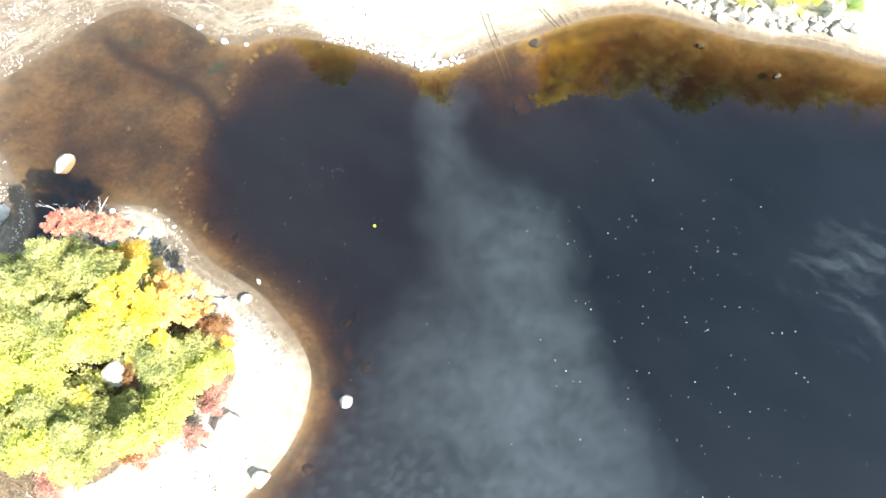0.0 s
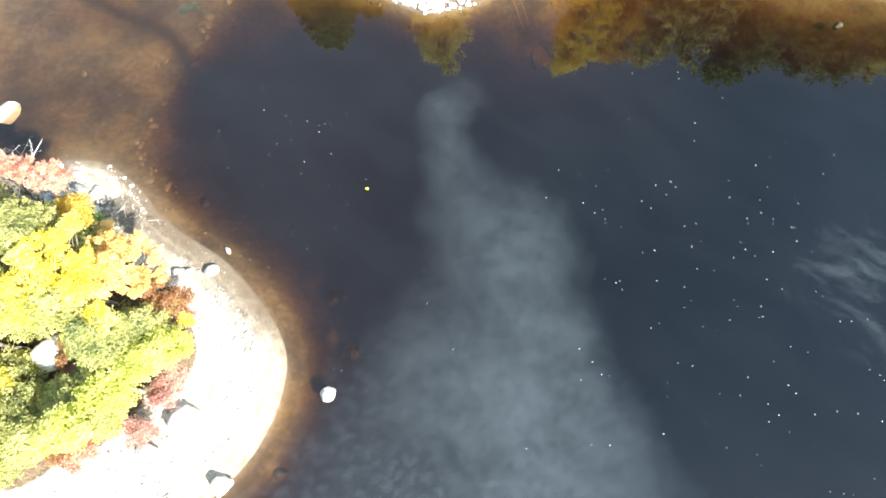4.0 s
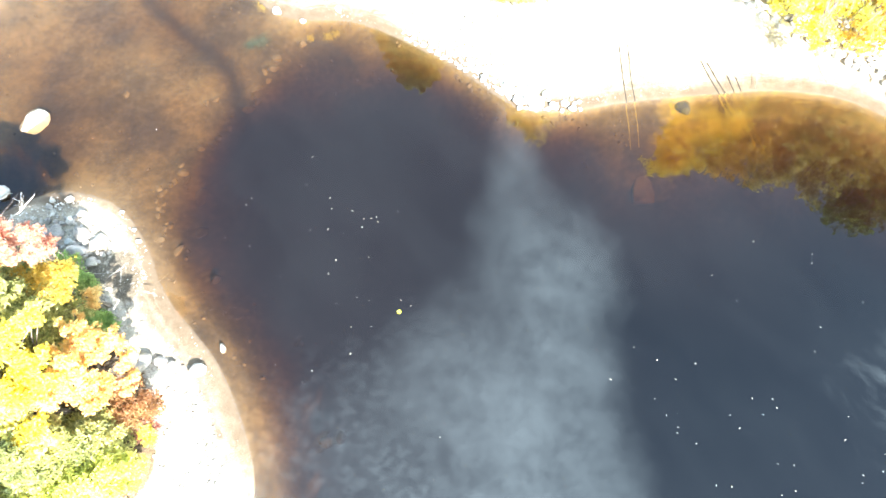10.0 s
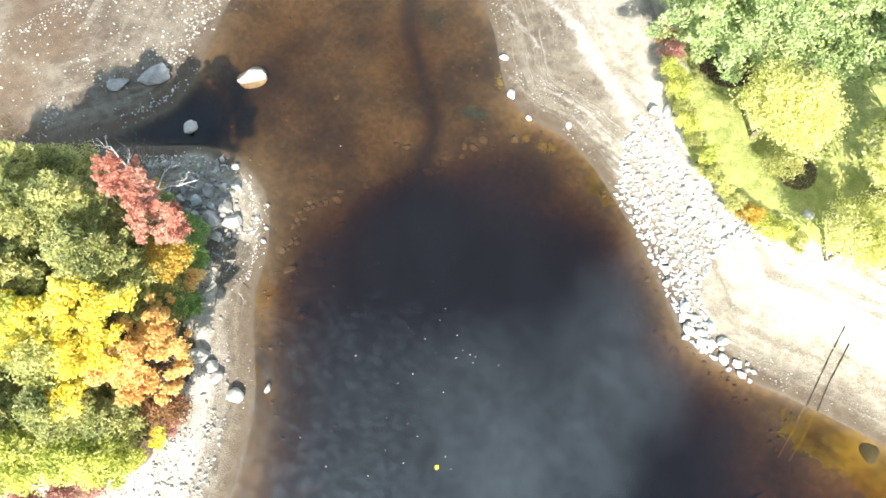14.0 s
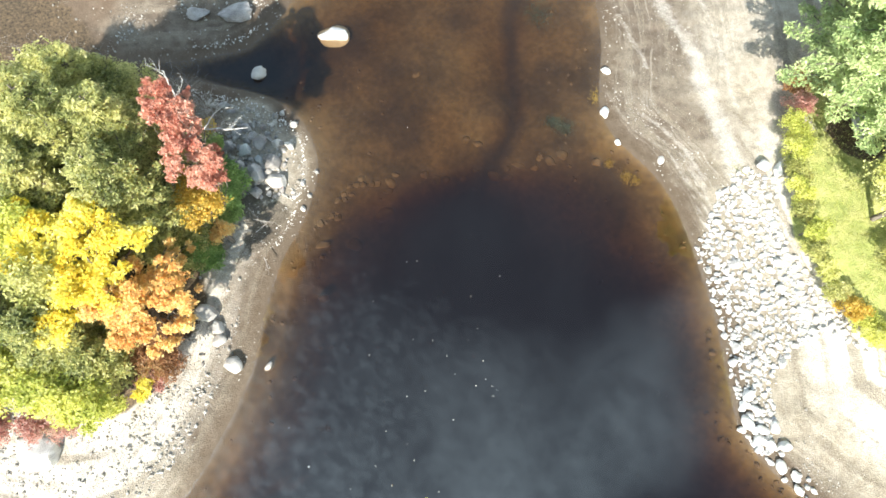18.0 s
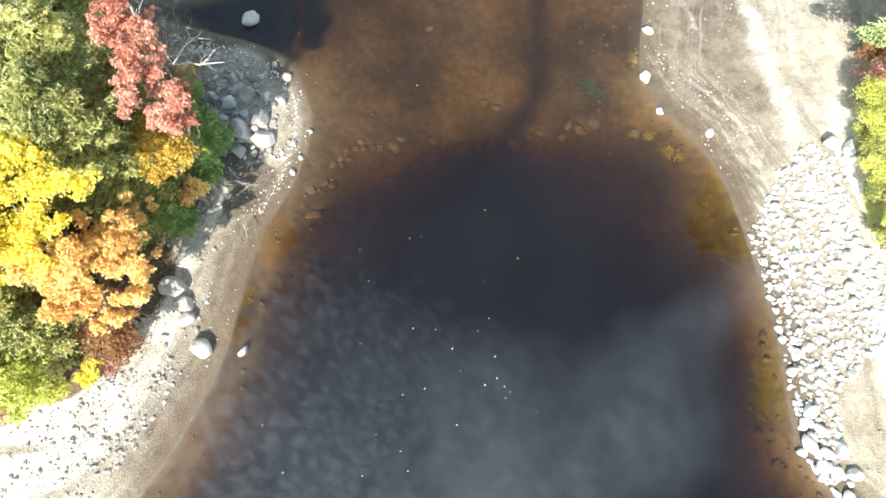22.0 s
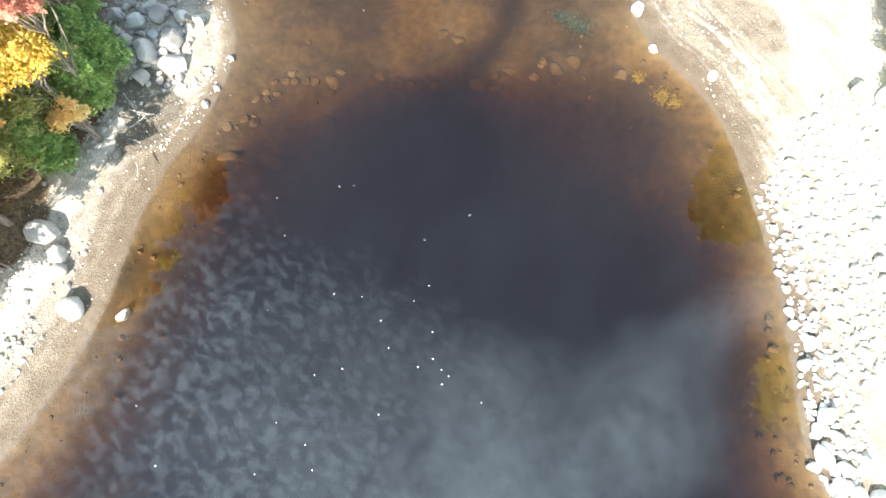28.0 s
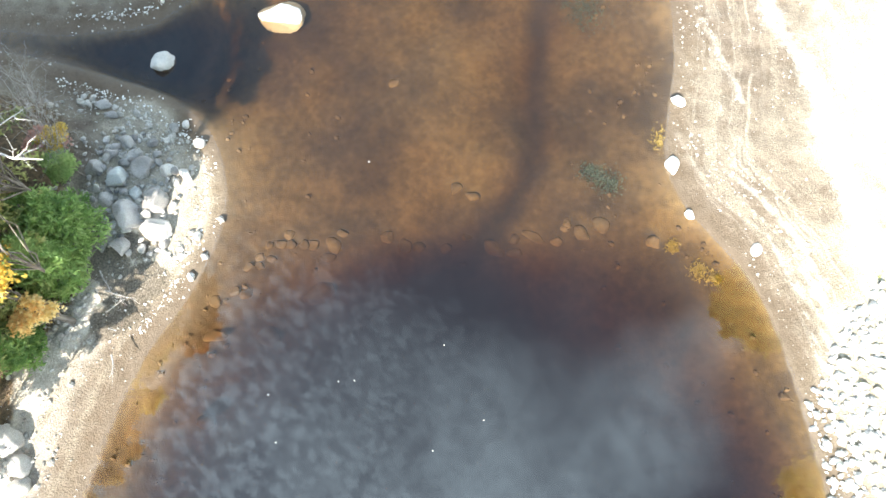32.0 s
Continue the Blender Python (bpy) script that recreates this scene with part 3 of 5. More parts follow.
layer(ground_mesh, "ridge", np.clip(ridge, 0, 1))
layer(ground_mesh, "strand", np.clip((GY > 20) * smoothstep(2.6, 2.0, GD) * smoothstep(0.3, 0.7, GD) + 0.6 * (GY < 14) * (GX > -20) * smoothstep(1.7, 1.0, GD) * smoothstep(0.2, 0.4, GD), 0, 1))
layer(ground_mesh, "drysand", np.clip(np.maximum(smoothstep(2.0, 3.6, GD) * smoothstep(-12, -8.5, GX), 0.28 * smoothstep(3.0, 4.6, GD) * smoothstep(-19, -15, GX)) * (GY > 20) + 0.75 * smoothstep(0.8, 2.0, GD) * smoothstep(12, 10, GY) * (GY < 14) * smoothstep(-19, -17, GX), 0, 1))
# discs where the golden tree's reflection is painted on the bed
layer(ground_mesh, "gold_reflection", discs(GX, GY, [(5.9, 21.4, 1.9), (5.6, 23.0, 1.3), (7.3, 22.9, 1.3), (8.4, 23.4, 1.0)]))
# mask of the band that carries painted tree reflections along the shore
layer(ground_mesh, "algae", np.exp(-(np.minimum(GD, 0) / 1.1) ** 2) * smoothstep(-15, -12, GX) * smoothstep(14, 16, GY))
STREAK = [(-12.4, 21.9), (-11.4, 22.25), (-10.6, 22.2), (-9.8, 21.8), (-9.2, 21.2)]
layer(ground_mesh, "channel", 0.8 * np.exp(-(segment_distance(GX, GY + 0.1 * lumps(GX, GY, 1.5, 34), STREAK) / 0.13) ** 2) + np.exp(-(segment_distance(GX + 0.12 * lumps(GX, GY, 2.2, 31), GY + 0.12 * lumps(GX, GY, 2.5, 32), CHANNEL) / (0.34 + 0.1 * lumps(GX, GY, 1.1, 33))) ** 2))
DEBRIS = [(-15.25, 9.55, 0.8), (-15.3, 8.95, 1.0), (-14.7, 9.0, 0.8), (-14.5, 8.5, 0.7), (-15.9, 8.7, 0.8), (-16.2, 9.4, 0.6)]
layer(ground_mesh, "wet", smoothstep(0.0, 0.5, discs(GX + 0.4 * lumps(GX, GY, 1.2, 47), GY, [(-28.2, 4.4, 3.4), (-30.0, 8.0, 2.5), (-25.5, 4.8, 1.6)])))
layer(ground_mesh, "debris", smoothstep(0.0, 0.8, discs(GX, GY, DEBRIS)))
tagged(new("ground", ground_mesh), "pale gravelly beach, leaf-littered bank, lawn and brown lake bed", "ground", kind="structure")


# ---- stones ----
def ball(subdivisions):
    bm = bmesh.new()
    bmesh.ops.create_icosphere(bm, subdivisions=subdivisions, radius=1.0)
    v = np.array([p.co[:] for p in bm.verts])
    f = np.array([[p.index for p in q.verts] for q in bm.faces])
    bm.free()
    return v, f


BALLS = {k: ball(k) for k in (1, 2, 3, 4)}


def rock_shape(seed, subdivisions, cuts=14, sharp=0.6):
    """A broken, weathered stone of about unit size: a ball with flats cut off it."""
    r = np.random.RandomState(seed)
    v, f = BALLS[subdivisions]
    v = v.copy()
    for _ in range(cuts):
        n = r.normal(size=3)
        n /= np.linalg.norm(n)
        c = r.uniform(sharp, 0.95)
        v -= np.maximum(v @ n - c, 0)[:, None] * n * 0.92
    a = r.uniform(0, 6.28, 6)
    v *= (1 + 0.05 * np.sin(3.1 * v[:, :1] + a[0]) * np.sin(2.7 * v[:, 1:2] + a[1]) + 0.035 * np.sin(6.5 * v[:, 1:2] + a[2]) * np.sin(7.3 * v[:, 2:] + a[3]) + 0.02 * np.sin(13 * v[:, :1] + a[4]) * np.sin(15 * v[:, 1:2] + a[5]))
    return v, f


rng = random.Random(5)


def strew(count, gap, box, inside, size):
    """Places for stones that keep off one another: x, y, diameter."""
    found = []
    for _ in range(count * 60):
        if len(found) >= count:
            break
        x, y = rng.uniform(box[0], box[1]), rng.uniform(box[2], box[3])
        if not inside(x, y):
            continue
        s = size(x, y)
        if all((x - a) ** 2 + (y - b) ** 2 > (gap * (s + c) / 2) ** 2 for a, b, c in found):
            found.append((x, y, s))
    return found


TOPS = []


def boulder(name, label, x, y, size, mat, turn=0.0, seed=1, sunk=0.35, cuts=14, sharp=0.6, base=None, group="", category="boulder", drowned=0.0):
    """One stone bedded in the ground: size is its length, width and height in metres."""
    v, f = rock_shape(seed, 4 if max(size) > 0.7 else 3, cuts, sharp)
    v = v * (np.array(size) / 2)
    ob = new(name, mesh_of(name, v, f, mat))
    z = (height(x, y) if base is None else base) + size[2] * (0.5 - sunk)
    if drowned:
        z = min(z, -drowned - size[2] * 0.42)
    ob.matrix_world = pose(x, y, z, 0, 0, turn)
    TOPS.append((x, y, max(size[0], size[1]) / 2, z + size[2] * 0.42))
    return tagged(ob, label, category, group)


boulder("boulder", "huge white granite boulder standing in shallow brown water", -22.25, 14.5, (1.55, 1.3, 0.85), WHITE, 35, 41, 0.3, 9, 0.5)
boulder("boulder", "grey flat-topped boulder on the shaded mud flat", -24.75, 11.1, (1.75, 1.05, 0.6), GREY, 78, 12, 0.3)
boulder("boulder", "small grey boulder on the shaded mud flat", -25.4, 9.55, (1.05, 0.75, 0.45), GREY, 60, 13, 0.3)
boulder("boulder", "pale grey stone standing in shaded shallow water", -21.55, 10.95, (0.78, 0.58, 0.5), PALE, 130, 14, 0.1, base=-0.15)
boulder("boulder", "white boulder at the edge of the mud flat", -13.9, 23.2, (0.58, 0.42, 0.36), WHITE, 160, 15)
boulder("boulder", "white boulder on damp mud upstream", -15.65, 24.25, (0.5, 0.34, 0.32), WHITE, 40, 16)
boulder("boulder", "small white stone on the muddy waterline", -12.5, 23.0, (0.33, 0.24, 0.22), WHITE, 10, 17)
boulder("boulder", "small pale stone on the upper mud flat", -11.1, 24.1, (0.42, 0.28, 0.18), PALE, 130, 18)
boulder("boulder", "rounded pale boulder on the gravel beach", -10.45, 6.4, (0.7, 0.58, 0.52), PALE, 20, 19, 0.25)
boulder("boulder", "large pale boulder under the orange maple", -12.5, 6.1, (0.9, 0.68, 0.6), PALE, 60, 20, 0.25)
boulder("boulder", "pale block of granite on the gravel beach", -11.9, 6.3, (0.6, 0.45, 0.4), PALE, 10, 21)
boulder("boulder", "rounded pale granite boulder on gravel", -11.45, 6.2, (0.62, 0.5, 0.45), PALE, 80, 22)
boulder("boulder", "small stone awash just off the beach", -9.95, 7.45, (0.4, 0.28, 0.3), PALE, 120, 23, 0.2)
boulder("boulder", "pale pointed boulder awash off the beach", -4.75, 1.2, (0.78, 0.66, 0.8), PALE, 30, 24, 0.12, base=-0.36)
boulder("boulder", "white boulder on the shore of the point", -8.6, -2.4, (0.9, 0.78, 0.7), WHITE, 50, 25, 0.2)
boulder("boulder", "large white boulder among the trees", -15.6, 2.4, (2.1, 1.7, 1.7), WHITE, 15, 26, 0.2)
boulder("boulder", "large white boulder at the edge of the trees", -10.35, 0.0, (1.7, 1.3, 1.0), WHITE, 70, 27, 0.25)
boulder("boulder", "white boulder with a dark hollow beside it", -11.7, -1.2, (1.0, 0.8, 0.6), PALE, 10, 28)
boulder("boulder", "dark stone awash near the north shore", 16.6, 23.3, (0.5, 0.36, 0.36), DARK, 150, 29, 0.2)
boulder("boulder", "dark stone awash off the north shore", 20.9, 20.95, (0.55, 0.4, 0.4), DARK, 20, 30, 0.1, base=-0.2)
boulder("boulder", "dark wedge-shaped rock under shallow water", 5.9, 23.45, (0.95, 0.75, 0.3), DARK, 150, 31, 0.5, drowned=0.07)
boulder("boulder", "flat pale slab lying under the water", 4.95, 19.2, (1.2, 2.1, 0.3), SLAB, 10, 32, 0.3, drowned=0.55)

boulder("boulder", "large white block at the top of the riprap bank", -9.15, 27.35, (0.6, 0.45, 0.4), WHITE, 40, 33, 0.2)
boulder("boulder", "white slab at the top of the riprap bank", -8.75, 27.8, (0.7, 0.42, 0.36), WHITE, 130, 34, 0.2)
boulder("boulder", "pale stone lying behind the lawn", -6.1, 34.3, (1.0, 0.8, 0.6), PALE, 20, 35)
boulder("boulder", "blue-grey slab on the bare soil under the pine", -8.85, 31.5, (1.5, 0.9, 0.4), LICHEN, 160, 36, 0.3)
boulder("boulder", "pale flat stone at the foot of a tree", -1.75, 28.45, (0.55, 0.42, 0.3), PALE, 10, 37)
for k, (x, y, a) in enumerate([(-1.45, 21.45, .62), (-1.1, 21.75, .5), (-0.85, 21.45, .42), (-1.0, 22.15, .46), (-0.55, 21.75, .45), (-0.35, 22.1, .5), (-0.6, 21.3, .4), (0.15, 21.65, .5), (-1.7, 21.95, .45), (-2.2, 22.0, .55), (-2.0, 21.65, .4), (0.95, 21.75, .42), (0.55, 22.0, .3)]):
    boulder("shore_stone", "rounded white stone at the waterline below the riprap", x, y, (a, a * 0.7, a * 0.6), WHITE, 50 * k, 300 + k, 0.2, group="white stones at the waterline", category="stone")

for x, y, size, mat, turn, what in (
        (-18.1, 9.35, (0.82, 0.66, 0.55), LICHEN, 70, "blue-grey lichened boulder in the rock pile"),
        (-18.25, 9.95, (0.72, 0.68, 0.45), GREY, 20, "dark grey boulder in the rock pile"),
        (-17.2, 10.15, (0.74, 0.66, 0.55), GREY, 110, "angular grey boulder in the rock pile"),
        (-16.95, 9.4, (0.98, 0.88, 0.6), GREY, 50, "broad grey boulder in the rock pile"),
        (-17.55, 9.72, (0.38, 0.34, 0.34), LICHEN, 0, "small lichened stone in the rock pile"),
        (-16.2, 9.15, (0.6, 0.5, 0.4), GREY, 30, "grey stone at the foot of the rock pile"),
        (-16.4, 10.05, (0.85, 0.62, 0.5), PALE, 60, "pale sunlit boulder beside the rock pile"),
        (-17.95, 10.55, (0.55, 0.4, 0.4), PALE, 95, "pale sunlit stone beside the rock pile"),
        (-17.75, 10.95, (0.6, 0.35, 0.35), PALE, 25, "split pale stone beside the rock pile"),
        (-20.6, 9.2, (0.7, 0.35, 0.25), GREY, 60, "flat grey stone on the shaded gravel"),
        (-20.25, 9.35, (0.45, 0.25, 0.2), GREY, 60, "small flat stone on the shaded gravel")) + (
        (-19.2, 9.7, (0.55, 0.42, 0.3), GREY, 10, "grey stone on the shaded gravel"),
        (-18.75, 9.75, (0.45, 0.4, 0.3), GREY, 140, "grey stone near the rock pile"),
        (-19.3, 10.9, (0.4, 0.3, 0.25), PALE, 0, "pale stone on the shaded gravel"),
        (-19.3, 11.2, (0.3, 0.24, 0.2), PALE, 0, "small pale stone on the shaded gravel"),
        (-18.6, 11.45, (0.4, 0.3, 0.25), PALE, 70, "sunlit stone on the tip of the point"),
        (-17.6, 8.95, (0.5, 0.42, 0.35), GREY, 0, "grey stone wedged in the rock pile"),
        (-18.6, 8.8, (0.6, 0.5, 0.35), GREY, 40, "grey stone behind the rock pile"),
        (-19.0, 9.2, (0.42, 0.36, 0.3), GREY, 90, "small grey stone behind the rock pile"),
        (-16.9, 9.85, (0.4, 0.34, 0.3), PALE, 90, "small pale stone in the rock pile"),
        (-16.25, 11.55, (0.26, 0.2, 0.18), PALE, 0, "white stone at the waterline of the point"),
        (-15.4, 10.95, (0.25, 0.19, 0.16), PALE, 40, "white stone at the waterline of the point"),
        (-15.0, 10.55, (0.3, 0.25, 0.2), PALE, 40, "white stone at the waterline of the point"),
        (-16.0, 10.9, (0.3, 0.25, 0.2), PALE, 10, "pale stone on the gravel of the point")):
    boulder("boulder", what, x, y, tuple(0.97 * v for v in size), mat, turn, int(abs(x * 37 + y * 91)), 0.26, 15, 0.5, group="boulders of the rock pile")

for k, (x, y, a) in enumerate(strew(90, 0.84, (-19.7, -15.8, 8.4, 10.9), lambda x, y: ((x + 17.7) / 1.9) ** 2 + ((y - 9.6) / 1.15) ** 2 < 1, lambda x, y: rng.uniform(0.12, 0.34))):
    boulder("pile_stone", "small grey stone filling the rock pile", x, y, (a, a * 0.8, a * 0.7), GREY if k % 3 else PALE, 37 * k, 600 + k, 0.2, 8, 0.5, group="small stones of the rock pile", category="stone")

# stones lying across the mouth of the stream
def sunken(k, x, y, a, b, label):
    boulder("sunken_stone", label, x, y, (a * 1.05, b * 1.05, min(0.4 * b + 0.04, 0.2)), SILTED, 70 + 25 * ((k * 7) % 5 - 2), 200 + k,
            0.5, 10, 0.55, group="stones across the stream mouth", category="stone", drowned=0.3 if a > 0.8 and b > 0.35 and y < 14 else 0.05 + 0.025 * (k % 4))


for k, (x, y, a, b) in enumerate([(-13.46, 18.03, .62, .46), (-13.13, 18.49, .5, .28), (-13.45, 18.59, .4, .28), (-13.36, 19.04, .6, .28), (-13.05, 19.58, .34, .3), (-13.04, 20.27, .58, .42),
                    (-13.07, 20.81, .5, .46), (-15.28, 17.56, .42, .34), (-14.93, 17.93, .4, .34), (-14.62, 15.44, .36, .42), (-14.28, 15.77, .5, .42), (-14.11, 16.14, .36, .3), (-13.88, 16.82, .36, .3), (-13.95, 17.4, .3, .24), (-13.4, 17.1, .34, .22), (-13.4, 20.0, .3, .26), (-13.3, 19.9, .24, .2), (-19.0, 17.0, .36, .26)]):
    sunken(k, x, y, a, b, "brown silt-covered stone lying across the stream mouth")
for k, (x, y, a, b) in enumerate([
                    (-14.83, 14.06, .56, .4), (-15.03, 14.37, .34, .28), (-15.0, 13.57, .34, .3), (-15.06, 13.35, .3, .26), (-15.19, 13.03, .34, .3), (-15.26, 12.79, .3, .3), (-15.42, 13.06, .3, .26),
                    (-15.09, 12.19, .26, .22), (-14.87, 12.12, .28, .22), (-14.91, 11.87, .34, .22), (-14.29, 10.9, .4, .28), (-14.58, 13.81, .44, .24), (-15.3, 12.5, .24, .2), (-14.95, 12.45, .3, .2),
                    (-13.9, 13.35, .95, .8), (-13.2, 11.75, .85, .55), (-13.5, 10.6, .8, .34), (-14.4, 11.4, .3, .24),
                    (-19.3, 12.7, .2, .16)]):
    sunken(40 + k, x, y, a, b, "brown stone in clear shallows beside the gravel point")
for k, (x, y, a) in enumerate([(-7.2, 8.5, .3), (-5.0, 5.3, .7), (-4.5, 5.6, .55), (-3.9, 2.9, .8), (-6.5, -2.0, .7), (-12.2, 21.9, .5), (-11.6, 10.0, .5), (-14.3, 11.6, .4)]):
    boulder("sunken_stone", "rounded brown stone lying deeper under the water", x, y, (a, a * 0.75, a * 0.55), SILTED, 40 * k, 260 + k, 0.2, group="single sunken stones", category="stone", drowned=0.12 + 0.05 * (k % 4), base=max(height(x, y), -0.7))

# riprap bank: broken granite blocks
ROCKS = []
for k in range(14):
    v, f = rock_shape(400 + k, 2, 12, 0.5)
    ROCKS.append(mesh_of("riprap_stone", v * (0.5, 0.5, 0.42), f, RIPRAP, False))
def in_ring(ring):
    def test(x, y):
        hit = False
        for (ax, ay), (bx, by) in zip(ring, ring[1:] + ring[:1]):
            if (ay > y) != (by > y) and x < (bx - ax) * (y - ay) / (by - ay) + ax:
                hit = not hit
        return hit
    return test


bank = [(-9.05, 25.4), (-7.9, 24.1), (-7.4, 23.35), (-5.5, 22.85), (-3.6, 22.1), (-2.1, 21.6), (-1.0, 21.2), (-0.2, 21.4), (-0.9, 22.3), (-2.3, 22.9), (-2.9, 24.4), (-2.9, 25.7),
        (-1.6, 26.4), (-3.5, 26.5), (-5.1, 26.3), (-6.5, 26.4), (-8.5, 27.5), (-9.4, 26.8)]
stones = strew(300, 0.98, (-11, 2, 21, 29), in_ring(bank), lambda x, y: rng.uniform(0.3, 0.46) if rng.random() < 0.28 else rng.uniform(0.18, 0.3))
tail = strew(16, 0.9, (-1.6, 1.6, 21.0, 22.4), lambda x, y: 0 < coast_distance(np.array([x]), np.array([y]))[0] < 0.6, lambda x, y: rng.uniform(0.2, 0.42))
spots = [(x, y, s) for x, y, s in stones + tail]
zs = ground(np.array([p[0] for p in spots]), np.array([p[1] for p in spots]))
for (x, y, s), z in zip(spots, zs):
    ob = new("riprap_stone", rng.choice(ROCKS))
    ob.matrix_world = pose(x, y, z + 0.02 * s, rng.uniform(-25, 25), rng.uniform(-25, 25), rng.uniform(0, 360)) @ Matrix.Diagonal((s * rng.uniform(0.95, 1.3), s * rng.uniform(0.75, 1.0), s * rng.uniform(0.7, 1.0), 1))
    tagged(ob, "broken pale granite block of the riprap bank", "stone", "riprap stones on the bank")
wall_line = [(5.4, 32.6), (6.6, 31.2), (8.1, 30.2), (9.6, 29.5), (11.2, 29.0), (12.8, 28.6), (15.5, 27.0), (18.5, 25.7), (22.0, 25.0), (26.0, 24.6)]
far_bank = strew(230, 0.74, (4, 28, 24, 33), lambda x, y: float(segment_distance(np.array([x]), np.array([y]), wall_line)[0]) < (0.8 if x < 15 else 0.6), lambda x, y: rng.uniform(0.3, 0.7) if x < 15 or rng.random() < 0.4 else 0.9)
zs = ground(np.array([p[0] for p in far_bank]), np.array([p[1] for p in far_bank]))
for (x, y, s), z in zip(far_bank, zs):
    ob = new("bank_stone", rng.choice(ROCKS))
    ob.matrix_world = pose(x, y, z + 0.15 * s, rng.uniform(-20, 20), rng.uniform(-20, 20), rng.uniform(0, 360)) @ Matrix.Diagonal((s * 1.15, s * 0.9, s * 0.85, 1))
    tagged(ob, "weathered granite block at the foot of the bank", "stone", "stones along the bank")


def pebbles(name, label, places, mat, seed, flat=0.6, drowned=False):
    """Many small stones in one mesh: places are x, y, diameter."""
    r = np.random.RandomState(seed)
    p = np.asarray(places)
    z = ground(p[:, 0], p[:, 1])
    z = np.minimum(z, -0.03 - 0.55 * p[:, 2]) if drowned else z
    v0, f0 = BALLS[1]
    n, m = len(p), len(v0)
    v = np.repeat(v0[None], n, 0)
    for _ in range(4):
        k = r.normal(size=(n, 3))
        k /= np.linalg.norm(k, axis=1)[:, None]
        v -= np.maximum(np.einsum("nmi,ni->nm", v, k) - r.uniform(0.45, 0.85, (n, 1)), 0)[..., None] * k[:, None]
    v *= np.stack([r.uniform(0.9, 1.3, n), r.uniform(0.7, 1.0, n), r.uniform(0.5, 0.9, n) * flat / 0.6], 1)[:, None] * p[:, None, 2:3] / 2
    a = r.uniform(0, 6.28, n)[:, None]
    x, y = v[..., 0] * np.cos(a) - v[..., 1] * np.sin(a), v[..., 0] * np.sin(a) + v[..., 1] * np.cos(a)
    v = np.stack([x + p[:, :1], y + p[:, 1:2], v[..., 2] + (z + p[:, 2] * 0.1)[:, None]], -1)
    f = (f0[None] + (np.arange(n) * m)[:, None, None]).reshape(-1, 3)
    return tagged(new(name, mesh_of(name, v.reshape(-1, 3), f, mat, False)), label, "stones", kind="stuff")


def scatter(count, box, keep, lo, hi, seed, power=2.5):
    """Places drawn at random where keep(x, y, d) is above a random draw; most stones small."""
    r = np.random.RandomState(seed)
    x, y = r.uniform(box[0], box[1], count), r.uniform(box[2], box[3], count)
    ok = r.uniform(size=count) < keep(x, y, coast_distance(x, y))
    s = lo + (hi - lo) * r.uniform(size=count) ** power
    return np.stack([x, y, s], 1)[ok]


def patchy(x, y, scale, seed):
    return np.clip(0.5 + 0.6 * lumps(x, y, scale, seed), 0, 1)


grove_in = lambda x, y: discs(x, y, GROVE)
pebbles("cobbles", "pale cobbles and gravel covering the beach of the point",
        scatter(52000, (-16, -5.5, -6, 9.5), lambda x, y, d: (d > 0.9) * (d < 7) * (grove_in(x, y) < 0.15) * (0.35 + 0.65 * patchy(x, y, 1.6, 11)) * smoothstep(8.5, 6, y) * 0.55, 0.035, 0.19, 51, 7.0), PEBBLE, 61)
pebbles("gravel", "small white pebbles washed up along the waterline of the point",
        scatter(16000, (-21, -6, -5, 12.2), lambda x, y, d: (d > 0.1) * (d < 2.6) * (0.08 + 0.5 * patchy(x, y, 3.0, 12) ** 2), 0.02, 0.075, 52), PEBBLE, 62)
pebbles("shingle", "grey stones and shingle on the shaded tip of the point",
        scatter(7000, (-21.5, -14, 7.0, 12), lambda x, y, d: (d > 0.6) * (grove_in(x, y) < 0.3) * (1 - 0.85 * smoothstep(0, 0.3, discs(x, y, DEBRIS))) * patchy(x, y, 2.0, 13) ** 1.5, 0.03, 0.22, 53, 4.5), PEBBLE, 63)
pebbles("strand_line", "line of white pebbles washed up round the shaded tip",
        scatter(9000, (-24, -14, 8.0, 12.5), lambda x, y, d: (d > 0.05) * (0.9 * np.exp(-((d - 0.55 - 0.1 * lumps(x, y, 1.5, 20)) / 0.09) ** 2) + 0.05 * (d < 1.2)), 0.025, 0.09, 60, 2.5), WHITE, 70)
pebbles("pebbles", "white pebbles scattered over the brown mud flat",
        scatter(30000, (-31, -22.5, 4, 26), lambda x, y, d: (d > 0.0) * (0.04 + 0.8 * patchy(x, y, 1.5, 14) ** 5 + 0.2 * patchy(x, y, 0.5, 15) ** 3), 0.02, 0.15, 54, 5), PEBBLE, 64)
pebbles("strand_pebbles", "pale pebbles scattered along the east beach",
        scatter(30000, (-20, 6, 20.5, 29), lambda x, y, d: (d > 0.15) * (d < 5.5) * (0.1 + 0.9 * patchy(x, y, 2.0, 16) ** 3) * smoothstep(5, 1, d) * 0.6, 0.02, 0.09, 55, 3.5), PEBBLE, 65)
pebbles("riprap_gravel", "small broken stone between the riprap blocks",
        scatter(8000, (-11, 1.5, 21, 28.5), lambda x, y, d: (d > 0.05) * np.array([in_ring(bank)(a, b) for a, b in zip(x, y)]) * 0.9, 0.05, 0.2, 56, 2.0), RIPRAP, 66)
